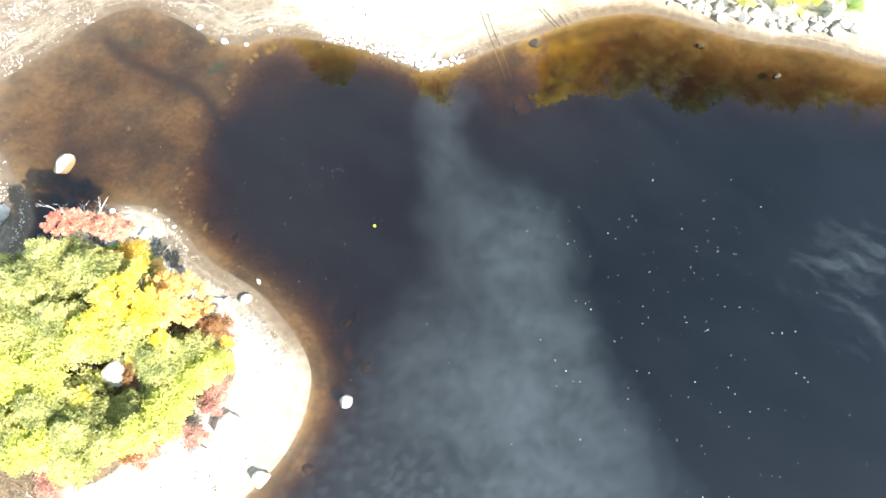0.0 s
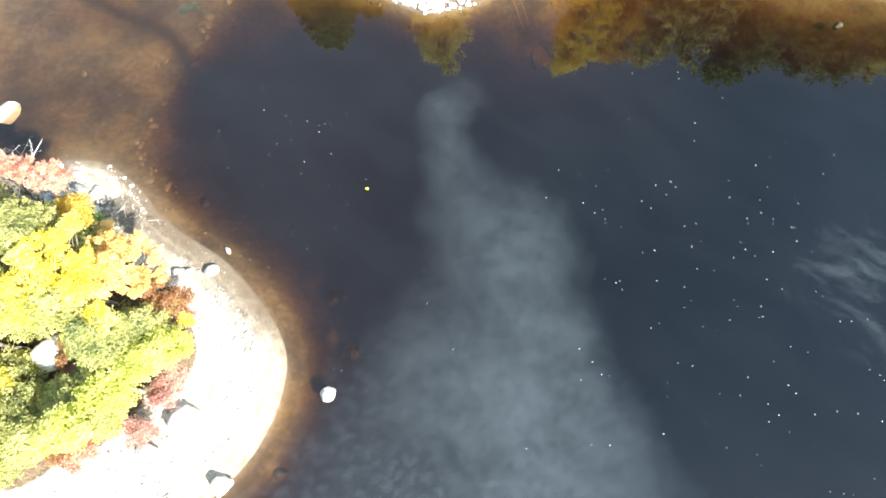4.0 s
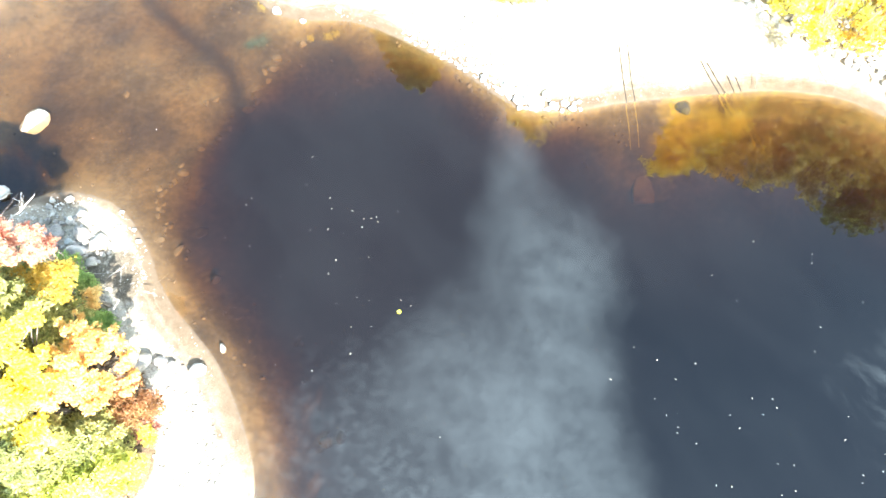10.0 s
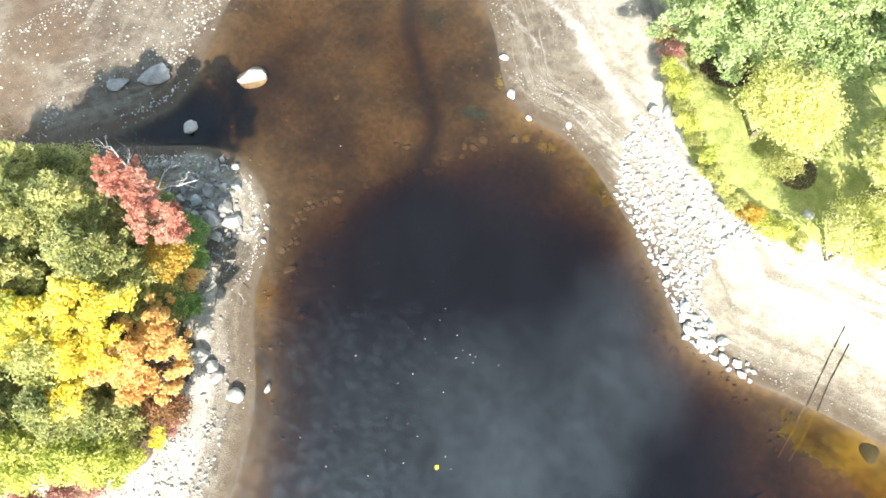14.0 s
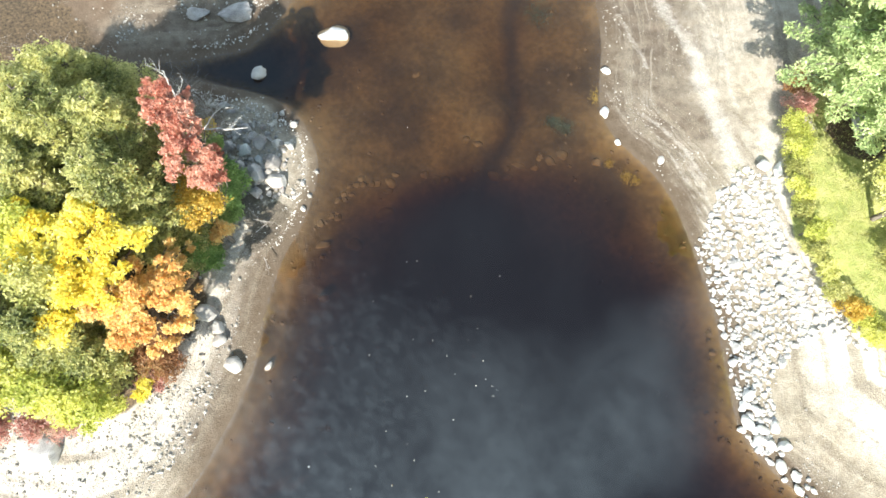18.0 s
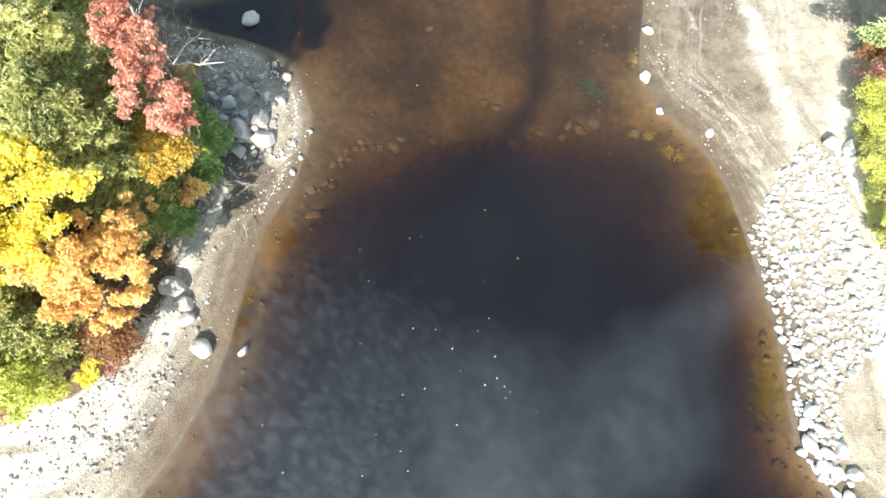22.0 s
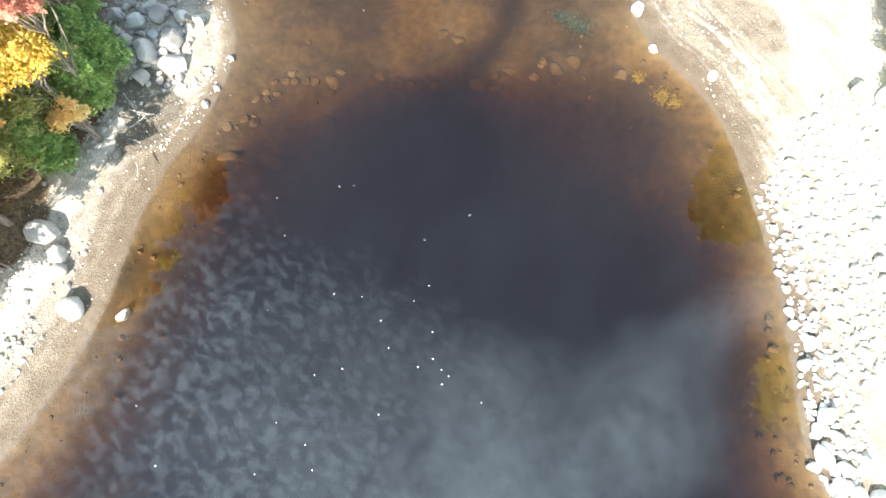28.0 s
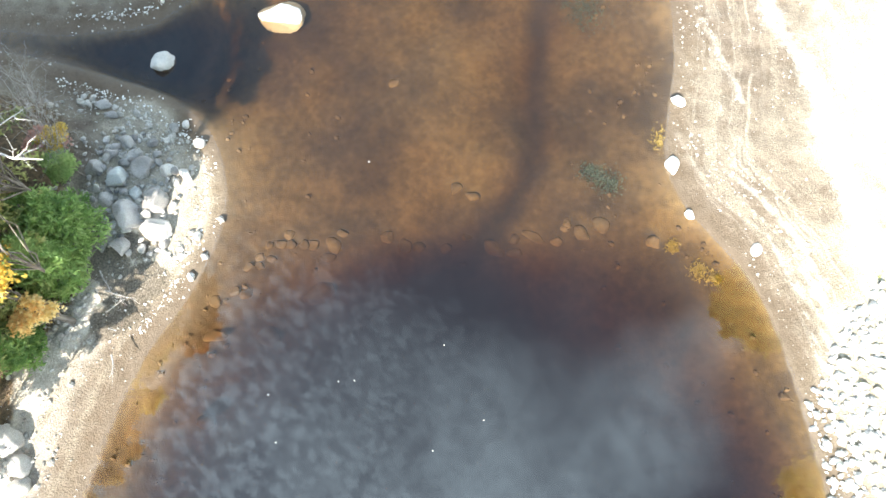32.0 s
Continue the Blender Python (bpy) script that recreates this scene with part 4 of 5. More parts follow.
pebbles("lake_bed_stones", "brown stones strewn over the shallow lake bed",
        scatter(16000, (-27, 6, 6, 25), lambda x, y, d: (d < -0.15) * smoothstep(-4.5, -0.2, d) * patchy(x, y, 1.8, 17) ** 3 * 0.8, 0.04, 0.22, 57, 4), SILTED, 67, drowned=True)
pebbles("shallows_stones", "brown gravel in the shallows round the point",
        scatter(5000, (-16, -3.5, -4, 11), lambda x, y, d: (d < 0) * smoothstep(-2.2, 0, d) * patchy(x, y, 2.4, 18) * 0.8, 0.03, 0.14, 58, 4), SILTED, 68, drowned=True)

pebbles("foot_stones", "brown drowned stones along the foot of the riprap bank",
        scatter(1500, (-9, 3.5, 20, 24), lambda x, y, d: (d < 0.02) * smoothstep(-1.0, -0.1, d) * patchy(x, y, 1.2, 19) ** 2 * 0.9, 0.08, 0.3, 59, 2.5), SILTED, 69, drowned=True)

# ---- water ----
wx, wy = spread_axis(-31, 31, 0.2, 1500), spread_axis(-9, 28, 0.2, 1500)
WX, WY = np.meshgrid(wx, wy)
nx, ny = len(wx), len(wy)
wd = np.maximum(-ground(WX, WY), 0)
for x, y, r, top in TOPS:
    if top < 0.0:
        near = np.hypot(WX - x, WY - y) < r
        wd = np.where(near, np.minimum(wd, max(-top, 0.02)), wd)
idx = np.arange(nx * ny).reshape(ny, nx)
quads = np.stack([idx[:-1, :-1], idx[:-1, 1:], idx[1:, 1:], idx[1:, :-1]], -1).reshape(-1, 4)
water_mesh = mesh_of("water", np.stack([WX, WY, 0 * WX], -1).reshape(-1, 3), quads, WATER)
layer(water_mesh, "depth", wd)
tagged(new("water", water_mesh), "still tea-brown lake water mirroring clouds and trees", "water", kind="structure")


# ---- trees and shrubs ----
def tube(path, radii, sides=6):
    """A tapered limb along a path."""
    path, radii = np.asarray(path, float), np.asarray(radii, float)
    along = np.gradient(path, axis=0)
    along /= np.linalg.norm(along, axis=1)[:, None] + 1e-9
    side = np.cross(along, (0.31, 0.22, 0.92))
    side /= np.linalg.norm(side, axis=1)[:, None] + 1e-9
    up = np.cross(side, along)
    a = np.linspace(0, 2 * np.pi, sides, endpoint=False)
    v = path[:, None] + radii[:, None, None] * (np.cos(a)[None, :, None] * side[:, None] + np.sin(a)[None, :, None] * up[:, None])
    n = len(path)
    q = np.arange(n * sides).reshape(n, sides)
    f = np.stack([q[:-1], np.roll(q[:-1], -1, 1), np.roll(q[1:], -1, 1), q[1:]], -1).reshape(-1, 4)
    return v.reshape(-1, 3), f


def joined(pieces):
    vs, fs, n = [], [], 0
    for v, f in pieces:
        vs.append(v)
        fs.append(f + n)
        n += len(v)
    return np.concatenate(vs), np.concatenate(fs)


def bent(r, a, b, n=6, sway=0.12):
    """A crooked line from a to b."""
    a, b = np.asarray(a, float), np.asarray(b, float)
    u = np.linspace(0, 1, n)[:, None]
    d = np.linalg.norm(b - a)
    wob = np.cumsum(r.normal(size=(n, 3)) * sway * d / n, 0)
    wob -= wob[0] + (wob[-1] - wob[0]) * u
    return a + (b - a) * u + wob


def leaf_mesh(name, at, facing, size, mat, r, slim=0.62):
    """Leaves as folded blades: one at each place, turned to face about that way."""
    n = len(at)
    facing = facing / (np.linalg.norm(facing, axis=1)[:, None] + 1e-9)
    ref = r.normal(size=(n, 3))
    u = np.cross(facing, ref)
    u /= np.linalg.norm(u, axis=1)[:, None] + 1e-9
    w = np.cross(facing, u)
    s = np.asarray(size)[:, None] / 2
    lift = r.uniform(0.05, 0.35, (n, 1))
    v = np.stack([at - u * s, at - w * s * slim + facing * s * lift, at + u * s - facing * s * lift * 0.8, at + w * s * slim + facing * s * lift], 1).reshape(-1, 3)
    return mesh_of(name, v, np.arange(4 * n).reshape(n, 4), mat, False)


def broadleaf(name, label, x, y, top, crown, leaf, leaf_size=0.15, leaves=9000, clumps=26, seed=1, lean=(0, 0), bare=0.0, category="tree", bark=None, spread_low=0.35, trunk_r=0.11, group="", lobes=()):
    """A leafy tree: crown is (radius x, radius y, height of the leafy part); top is its height above the water."""
    r = np.random.RandomState(seed)
    z0 = height(x, y)
    root = tagged(new(name), label, category, group)
    root.matrix_world = pose(x, y, z0)
    rx, ry, deep = crown
    mid = np.array([lean[0], lean[1], top - z0 - deep / 2])
    clumps = int(clumps * 1.45)
    cl = []
    for k in range(clumps):
        d = r.normal(size=3)
        d /= np.linalg.norm(d)
        d[2] = abs(d[2]) * 1.1 - spread_low if k % 3 else d[2]
        out = r.uniform(0.45, 0.92) if k % 4 else r.uniform(0.15, 0.5)
        cl.append(mid + d * out * np.array([rx, ry, deep / 2]))
    cl = np.array(cl)
    big = (rx * ry * deep) ** (1 / 3)
    rad = big * r.uniform(0.15, 0.3, clumps)
    if lobes:
        # boughs of their own: each lobe is x, y, height and radius
        cl, rad = [], []
        for lx, ly, lz, lr in lobes:
            for k in range(max(8, int(26 * lr))):
                d = r.normal(size=3)
                d *= r.uniform(0.2, 1.25) / np.linalg.norm(d)
                cl.append(np.array([lx - x, ly - y, lz - z0 - 0.3 * lr]) + d * lr * (1, 1, 0.6))
                rad.append(lr * r.uniform(0.16, 0.36))
        cl, rad = np.array(cl), np.array(rad)
        clumps = len(cl)
    leaves, leaf_size = int(leaves * 1.7), leaf_size * 0.74
    leaves = int(leaves * (1.25 if lobes else 1.0))
    leaf_size = leaf_size * (0.86 if lobes else 1.0)
    per = (rad ** 2 / (rad ** 2).sum() * leaves).astype(int) + 4
    at, facing = [], []
    for c, q, n in zip(cl, rad, per):
        d = r.normal(size=(n, 3))
        d /= np.linalg.norm(d, axis=1)[:, None]
        d[:, 2] = np.where(r.uniform(size=n) < 0.75, np.abs(d[:, 2]), d[:, 2])
        lump = 1 + 0.35 * np.sin(5 * d[:, :1] + c[0] * 9) * np.sin(5 * d[:, 1:2] + c[1] * 9)
        at.append(c + d * q * lump * (0.3 + 0.95 * r.uniform(size=(n, 1)) ** 0.8) * (1.15, 1.15, 0.7))
        facing.append(d * 0.5 + (0, 0, 0.7) + r.normal(size=(n, 3)) * 0.62)
    at, facing = np.concatenate(at), np.concatenate(facing)
    pieces = []
    head = mid + (0, 0, deep * 0.2)
    stem = bent(r, (0, 0, -0.3), head, 8, 0.1)
    pieces.append(tube(stem, np.linspace(trunk_r, trunk_r * 0.3, 8), 8))
    for c in cl[:: 1 if clumps < 40 else 2]:
        s = stem[r.randint(3, 7)]
        pieces.append(tube(bent(r, s, c, 5, 0.25), np.linspace(trunk_r * 0.38, trunk_r * 0.08, 5), 5))
        if bare:
            tip = c + r.normal(size=3) * 0.3 * big
            pieces.append(tube(bent(r, c, tip, 4, 0.3), np.linspace(trunk_r * 0.12, trunk_r * 0.05, 4), 4))
    v, f = joined(pieces)
    under(root, new("trunk", mesh_of("trunk", v, f, bark or BARK)))
    under(root, new("crown", leaf_mesh("crown", at, facing, leaf_size * r.uniform(0.6, 1.25, len(at)), leaf, r)))
    return root


def tall_boughs(x, y, top, wide, seed, low=1.6):
    """Lobes for a tall, round-headed crown that is leafy to low down."""
    r = np.random.RandomState(seed)
    found, z = [(x, y, top - 0.35 * wide, 0.55 * wide)], low
    while z < top - 0.45 * wide:
        full = math.sqrt(max(0.0, 1 - max(0.0, (z - (top - 1.3 * wide)) / (1.3 * wide)) ** 2))
        turn = r.uniform(0, 6.28)
        for k in range(4):
            a, q = turn + 1.57 * k + r.uniform(-0.3, 0.3), wide * r.uniform(0.4, 0.62) * full
            found.append((x + q * math.cos(a), y + q * math.sin(a), z + r.uniform(-0.3, 0.3) * wide, wide * r.uniform(0.4, 0.52) * (0.45 + 0.55 * full)))
        z += 0.62 * wide
    return found


def conifer(name, label, x, y, top, radius, leaf, seed=1, whorls=14, sprays=9, needle=0.22, tuft=26, low=0.12, category="tree", curve=0.9, trunk_r=0.14):
    """A conifer: whorls of boughs set with sprays of needles, drooping at the ends."""
    r = np.random.RandomState(seed)
    z0 = height(x, y)
    root = tagged(new(name), label, category)
    root.matrix_world = pose(x, y, z0)
    h = top - z0
    at, facing, pieces = [], [], [tube(bent(r, (0, 0, -0.3), (0, 0, h * 0.98), 9, 0.03), np.linspace(trunk_r, 0.02, 9), 8)]
    for k in range(whorls):
        u = (k + r.uniform(0, 0.6)) / whorls
        zz = h * (low + (1 - low) * u)
        reach = radius * (1 - u) ** curve * r.uniform(0.85, 1.1) + 0.12
        boughs = sprays if u < 0.75 else max(4, sprays - 3)
        for b in range(boughs):
            a = 2.4 * k + 2 * np.pi * (b + r.uniform(-0.25, 0.25)) / boughs
            far = reach * r.uniform(0.7, 1.1)
            tip = np.array([np.cos(a) * far, np.sin(a) * far, zz + far * r.uniform(-0.1, 0.3) * (0.4 + u)])
            limb = bent(r, (0, 0, zz), tip, 5, 0.12)
            pieces.append(tube(limb, np.linspace(0.03, 0.006, 5) * (0.6 + far * 0.4), 4))
            n = int(tuft * (0.4 + far))
            s = r.uniform(0.18, 1.0, n)
            base = np.stack([np.interp(s, np.linspace(0, 1, 5), limb[:, i]) for i in range(3)], 1)
            sideways = np.array([-np.sin(a), np.cos(a), 0])
            wide = 0.32 * far * (1.08 - s) + 0.07
            # side sprays, finger-like along the bough
            off = np.round(r.uniform(-1, 1, n) * 3) / 3
            at.append(base + sideways * (off * wide)[:, None] + np.array([np.cos(a), np.sin(a), 0]) * (np.abs(off) * wide * 0.7)[:, None] + r.normal(size=(n, 3)) * (0.05, 0.05, 0.035))
            facing.append(r.normal(size=(n, 3)) * 0.62 + (0, 0, 1.0))
    at, facing = np.concatenate(at), np.concatenate(facing)
    v, f = joined(pieces)
    under(root, new("trunk", mesh_of("trunk", v, f, BARK)))
    under(root, new("crown", leaf_mesh("crown", at, facing, needle * r.uniform(0.6, 1.3, len(at)), leaf, r, 0.34)))
    return root


def bare_limbs(name, label, base, tips, mat, thick=0.05, seed=1, twigs=5, category="branches"):
    """A dead, leafless bush or bough: forked limbs from one foot."""
    r = np.random.RandomState(seed)
    root = np.array(base, float)
    pieces = []
    for tip in tips:
        tip = np.array(tip, float) - root
        limb = bent(r, (0, 0, 0), tip, 7, 0.14)
        pieces.append(tube(limb, np.linspace(thick, thick * 0.25, 7), 6))
        size = np.linalg.norm(tip)
        for _ in range(twigs):
            s = limb[r.randint(2, 7)]
            end = s + tip / size * size * 0.22 + r.normal(size=3) * size * 0.14
            twig = bent(r, s, end, 5, 0.25)
            pieces.append(tube(twig, np.linspace(thick * 0.26, thick * 0.08, 5), 4))
            for _ in range(3):
                q = twig[r.randint(1, 5)]
                pieces.append(tube(bent(r, q, q + r.normal(size=3) * size * 0.08 + tip * 0.04, 3, 0.2), np.linspace(thick * 0.16, thick * 0.06, 3), 3))
    v, f = joined(pieces)
    ob = new(name, mesh_of(name, v, f, mat))
    ob.matrix_world = pose(*base)
    return tagged(ob, label, category)


# the point
broadleaf("red_maple", "slender red maple in full autumn colour on the point", -16.9, 8.2, 6.4, (1.0, 0.95, 2.6), L_RED, 0.15, 5600, 34, 71, (0.15, 0.4), 0.5, trunk_r=0.06,
          lobes=[(-17.3, 8.45, 5.9, 0.42), (-17.05, 9.1, 5.7, 0.26), (-16.8, 8.4, 6.1, 0.52), (-16.3, 8.45, 6.0, 0.58), (-16.4, 8.95, 5.8, 0.42), (-15.85, 8.85, 5.6, 0.44), (-15.5, 8.4, 5.8, 0.46), (-15.0, 8.2, 5.6, 0.42)])
broadleaf("red_maple", "small red maple leaning over the rock pile", -15.6, 8.2, 5.2, (0.75, 0.75, 1.9), L_RED, 0.15, 3400, 22, 72, (0.4, 0.4), trunk_r=0.05,
          lobes=[(-15.2, 8.8, 4.9, 0.48), (-15.4, 9.15, 4.8, 0.28), (-14.75, 8.7, 4.8, 0.46), (-14.9, 8.3, 4.7, 0.4)])
broadleaf("small_maple", "small golden maple beside the rock pile", -15.15, 7.65, 4.1, (0.85, 0.8, 1.5), L_OCHRE, 0.12, 3600, 18, 73, (0.15, 0.2), trunk_r=0.045)
broadleaf("small_maple", "small olive-gold maple below the red maples", -15.9, 7.35, 4.3, (0.65, 0.6, 1.3), L_OCHRE, 0.11, 2200, 12, 74, trunk_r=0.045)
broadleaf("rusty_sapling", "low rusty-orange sapling at the edge of the grove", -14.75, 7.75, 2.0, (0.5, 0.5, 0.9), L_ORANGE, 0.11, 1200, 10, 75, category="shrub")
for k, (x, y, top, rad, mat, what) in enumerate([
        (-16.9, 6.9, 7.1, 1.75, L_CEDAR, "bushy olive-green cedar with feathery sprays"), (-15.4, 6.4, 6.8, 1.6, L_CEDAR, "feathery green cedar between the maples"),
        (-17.6, 5.5, 7.5, 1.9, L_CEDAR, "tall bushy cedar in the middle of the point"), (-19.2, 6.3, 6.4, 1.7, L_CEDAR, "olive-green cedar on the shaded side of the point"),
        (-14.8, 6.3, 3.6, 1.1, L_CEDAR, "young green cedar beside the golden maple"), (-14.35, 6.9, 2.2, 0.45, L_GREEN, "low green cedar at the edge of the gravel"),
        (-15.75, 8.05, 2.5, 0.6, L_GREEN, "young green cedar below the red maple"), (-16.7, 8.3, 2.5, 0.8, L_GREEN, "bushy green cedar beside the rock pile"), (-11.8, 3.3, 3.6, 1.15, L_CEDAR, "pale green cedar below the orange maple"),
        (-12.7, 2.8, 4.8, 1.35, L_CEDAR, "pale green cedar on the south side of the maple"), (-16.4, 4.3, 6.6, 1.6, L_CEDAR, "pale olive cedar in the middle of the point"),
        (-18.9, 4.2, 6.6, 1.8, L_CEDAR, "broad olive cedar on the inner point"), (-17.1, 0.8, 5.2, 1.6, L_CEDAR, "pale olive cedar beside the white boulder"),
        (-15.7, -0.3, 4.8, 1.5, L_CEDAR, "pale green cedar near the south beach"), (-13.3, 1.9, 2.8, 1.0, L_CEDAR, "yellowish cedar near the white boulder"),
        (-14.2, 0.6, 2.9, 1.3, L_CEDAR, "bushy yellowish cedar on the south side"), (-18.7, -0.4, 5.4, 1.7, L_CEDAR, "olive cedar on the inner south side"),
        (-16.5, -1.5, 3.6, 1.2, L_CEDAR, "low olive cedar above the south beach"), (-20.3, 2.2, 5.2, 1.7, L_CEDAR, "olive cedar on the inner point")]):
    conifer("cedar", what, x, y, top, rad, mat, 81 + k, 16 if top > 4 else 12, 12, 0.145, 125 if top > 4 else 95, curve=0.6, low=0.2)
broadleaf("golden_maple", "golden-yellow maple with loose, lobed crown", -13.9, 4.6, 5.9, (1.6, 1.5, 2.6), L_GOLD, 0.17, 9500, 30, 88,
          lobes=[(-13.66, 6.08, 5.6, 0.68), (-14.35, 4.7, 5.3, 0.85), (-14.2, 3.8, 5.2, 0.72), (-13.1, 4.6, 4.7, 0.8), (-12.6, 3.45, 4.2, 0.62), (-14.6, 5.4, 5.6, 0.5), (-13.5, 5.3, 4.9, 0.6), (-15.0, 4.2, 5.6, 0.55), (-14.9, 3.7, 5.4, 0.45)])
broadleaf("orange_maple", "orange maple spreading its boughs over the gravel beach", -12.9, 5.5, 4.4, (1.6, 1.5, 2.4), L_ORANGE, 0.16, 9500, 30, 90,
          lobes=[(-12.3, 6.15, 3.75, 0.7), (-11.7, 6.3, 3.25, 0.48), (-12.0, 6.7, 3.25, 0.38), (-13.8, 6.65, 3.1, 0.42), (-11.8, 5.05, 3.6, 0.65), (-12.95, 5.95, 3.9, 0.6), (-12.5, 5.3, 4.2, 0.6), (-11.35, 5.65, 3.05, 0.45), (-12.6, 4.5, 4.2, 0.55), (-13.1, 6.5, 3.7, 0.4)])
for k, (x, y, top, crown, mat, what) in enumerate([
        (-10.7, 2.7, 3.1, (0.85, 0.8, 1.5), L_LIME, "bright yellow-green tree at the edge of the beach"), (-11.4, 2.2, 3.6, (0.85, 0.85, 1.6), L_LIME, "yellow-green tree by the south beach"),
        (-13.9, 3.8, 5.6, (1.3, 1.1, 2.4), L_OLIVE, "olive tree turning yellow in the middle of the point"), (-17.0, 2.6, 5.8, (1.5, 1.3, 2.4), L_LIME, "bright yellow tree on the inner point"),
        (-18.8, 2.0, 6.4, (1.5, 1.5, 2.8), L_LIME, "bright yellow-green tree on the inner point"), (-13.3, -0.5, 4.2, (1.1, 0.9, 1.8), L_LIME, "small yellow tree on the south edge"),
        (-14.7, -0.9, 4.2, (1.2, 0.9, 1.8), L_OLIVE, "olive tree on the south side of the point"), (-12.2, 1.1, 3.8, (1.1, 1.0, 1.8), L_LIME, "small yellow-green tree by the pink shrubs"),
        (-12.5, 0.0, 3.2, (0.9, 0.8, 1.5), L_OLIVE, "small olive tree near the white boulder"), (-16.3, 0.9, 3.8, (0.7, 0.6, 1.4), L_GOLD, "small golden tree beside the white boulder"),
        (-19.6, 5.0, 6.2, (1.5, 1.5, 3.0), L_OLIVE, "leafy olive tree turning yellow"), (-17.9, 3.7, 6.6, (1.4, 1.3, 3.0), L_OLIVE, "olive-green tree on the inner point"),
        (-15.2, 3.6, 6.0, (1.1, 1.0, 2.2), L_LIME, "yellow-green tree beside the golden maple"), (-17.6, -0.9, 4.6, (1.2, 1.0, 2.0), L_LIME, "yellow-green tree above the south beach")]):
    broadleaf("grove_tree", what, x, y, top, crown, mat, 0.15, int(3600 * crown[0] * crown[1] + 1500), 28, 241 + k)
for k, (x, y, top, rad, mat, what) in enumerate([
        (-10.55, 3.95, 1.7, 0.38, L_GOLD, "small bright yellow bush on the gravel"), (-11.2, 4.8, 2.0, 0.7, L_RUST, "reddish-brown shrub under the maple"),
        (-11.0, 4.2, 1.6, 0.55, L_PINK, "pinkish shrub at the edge of the gravel"), (-10.7, 1.6, 2.3, 0.75, L_PINK, "pink-leaved shrub at the edge of the beach"),
        (-10.9, 0.9, 2.2, 0.7, L_PINK, "pink and red shrub by the white boulder"), (-11.5, -0.4, 2.2, 0.7, L_PINK, "thin pinkish shrub near the beach"),
        (-13.2, -1.3, 2.6, 0.6, L_RED, "dark red shrub on the south edge"), (-14.2, -1.2, 2.4, 0.7, L_RUST, "rusty shrub on the south edge"),
        (-17.7, -2.6, 2.0, 1.0, L_PINK, "sparse pink shrub by the south shore"), (-14.9, 2.3, 2.4, 0.6, L_RUST, "rusty shrub beside the white boulder"),
        (-11.9, 5.3, 2.6, 0.6, L_RUST, "rusty shrub below the maple bough"), (-10.7, 2.8, 1.9, 0.6, L_LIME, "yellow-green shrub on the beach edge"),
        (-19.0, 8.2, 1.7, 0.5, L_PINK, "thin pinkish low shrub behind the rock pile"), (-19.0, 8.45, 1.7, 0.42, L_OCHRE, "small yellow-brown shrub beside the rock pile"),
        (-18.4, 8.55, 1.6, 0.45, L_GREEN, "small dark green shrub beside the rock pile"), (-21.2, 6.6, 3.0, 1.0, L_OLIVE, "olive shrub on the shaded bank"),
        (-20.6, 5.2, 4.2, 1.2, L_GREEN, "green shrub on the inner bank"), (-14.7, 3.0, 2.2, 0.7, L_GOLD, "golden shrub behind the white boulder"),
        (-14.6, 1.7, 1.9, 0.6, L_PINK, "pinkish shrub in front of the white boulder"), (-16.7, 2.0, 2.2, 0.6, L_LIME, "yellow-green shrub beside the white boulder"), (-11.6, 4.3, 2.3, 0.7, L_RUST, "rust-red shrub at the edge of the beach")]):
    broadleaf("shrub", what, x, y, top, (rad, rad, min(top - 0.5, rad * 1.9)), mat, 0.11, int(1100 + 1600 * rad), 14, 110 + k, category="shrub", trunk_r=0.03)

bare_limbs("dead_branch", "bleached white dead branches jutting over the rock pile", (-16.75, 8.98, 4.2), [(-16.98, 9.83, 4.6), (-15.86, 10.3, 4.7)], BLEACHED, 0.03, 131, 4)
bare_limbs("dead_branch", "bleached dead stem rising through the red maple", (-16.62, 8.77, 5.4), [(-17.11, 8.99, 6.6)], BLEACHED, 0.035, 132, 4)
bare_limbs("bare_bush", "leafless grey bush on the shaded shingle", (-18.6, 8.3, 0.7), [(-18.9, 9.2, 2.6), (-18.2, 9.3, 2.4), (-19.3, 8.9, 2.5), (-18.0, 8.9, 2.6), (-18.6, 9.0, 2.8), (-19.0, 8.5, 2.4)], TWIG, 0.014, 133, 14)
bare_limbs("bare_bush", "leafless grey bush beside the shaded inlet", (-19.9, 7.9, 0.6), [(-20.3, 8.6, 2.4), (-19.6, 8.8, 2.5), (-20.6, 8.1, 2.3), (-19.4, 8.2, 2.6), (-20.0, 8.3, 2.8)], TWIG, 0.013, 138, 14)
bare_limbs("bare_bush", "leafless pale bush at the edge of the mud flat", (-21.8, 5.0, 0.5), [(-22.1, 5.5, 3.2), (-21.6, 5.7, 3.4), (-22.2, 5.0, 2.9), (-21.4, 5.2, 3.1)], TWIG, 0.018, 134, 7)
for k, (x, y) in enumerate([(-23.5, 4.5), (-22.9, 5.1), (-24.1, 3.5), (-22.8, 3.9)]):
    bare_limbs("bare_bush", "leafless pinkish-grey bush on the edge of the mud flat", (x, y, height(x, y)), [(x + 0.5 * math.cos(a + k), y + 0.5 * math.sin(a + k), height(x, y) + 1.7 + 0.3 * math.sin(3 * a + k)) for a in (0.3, 1.1, 1.9, 2.8, 3.6, 4.4, 5.3)], TWIG, 0.018, 145 + k, 12)
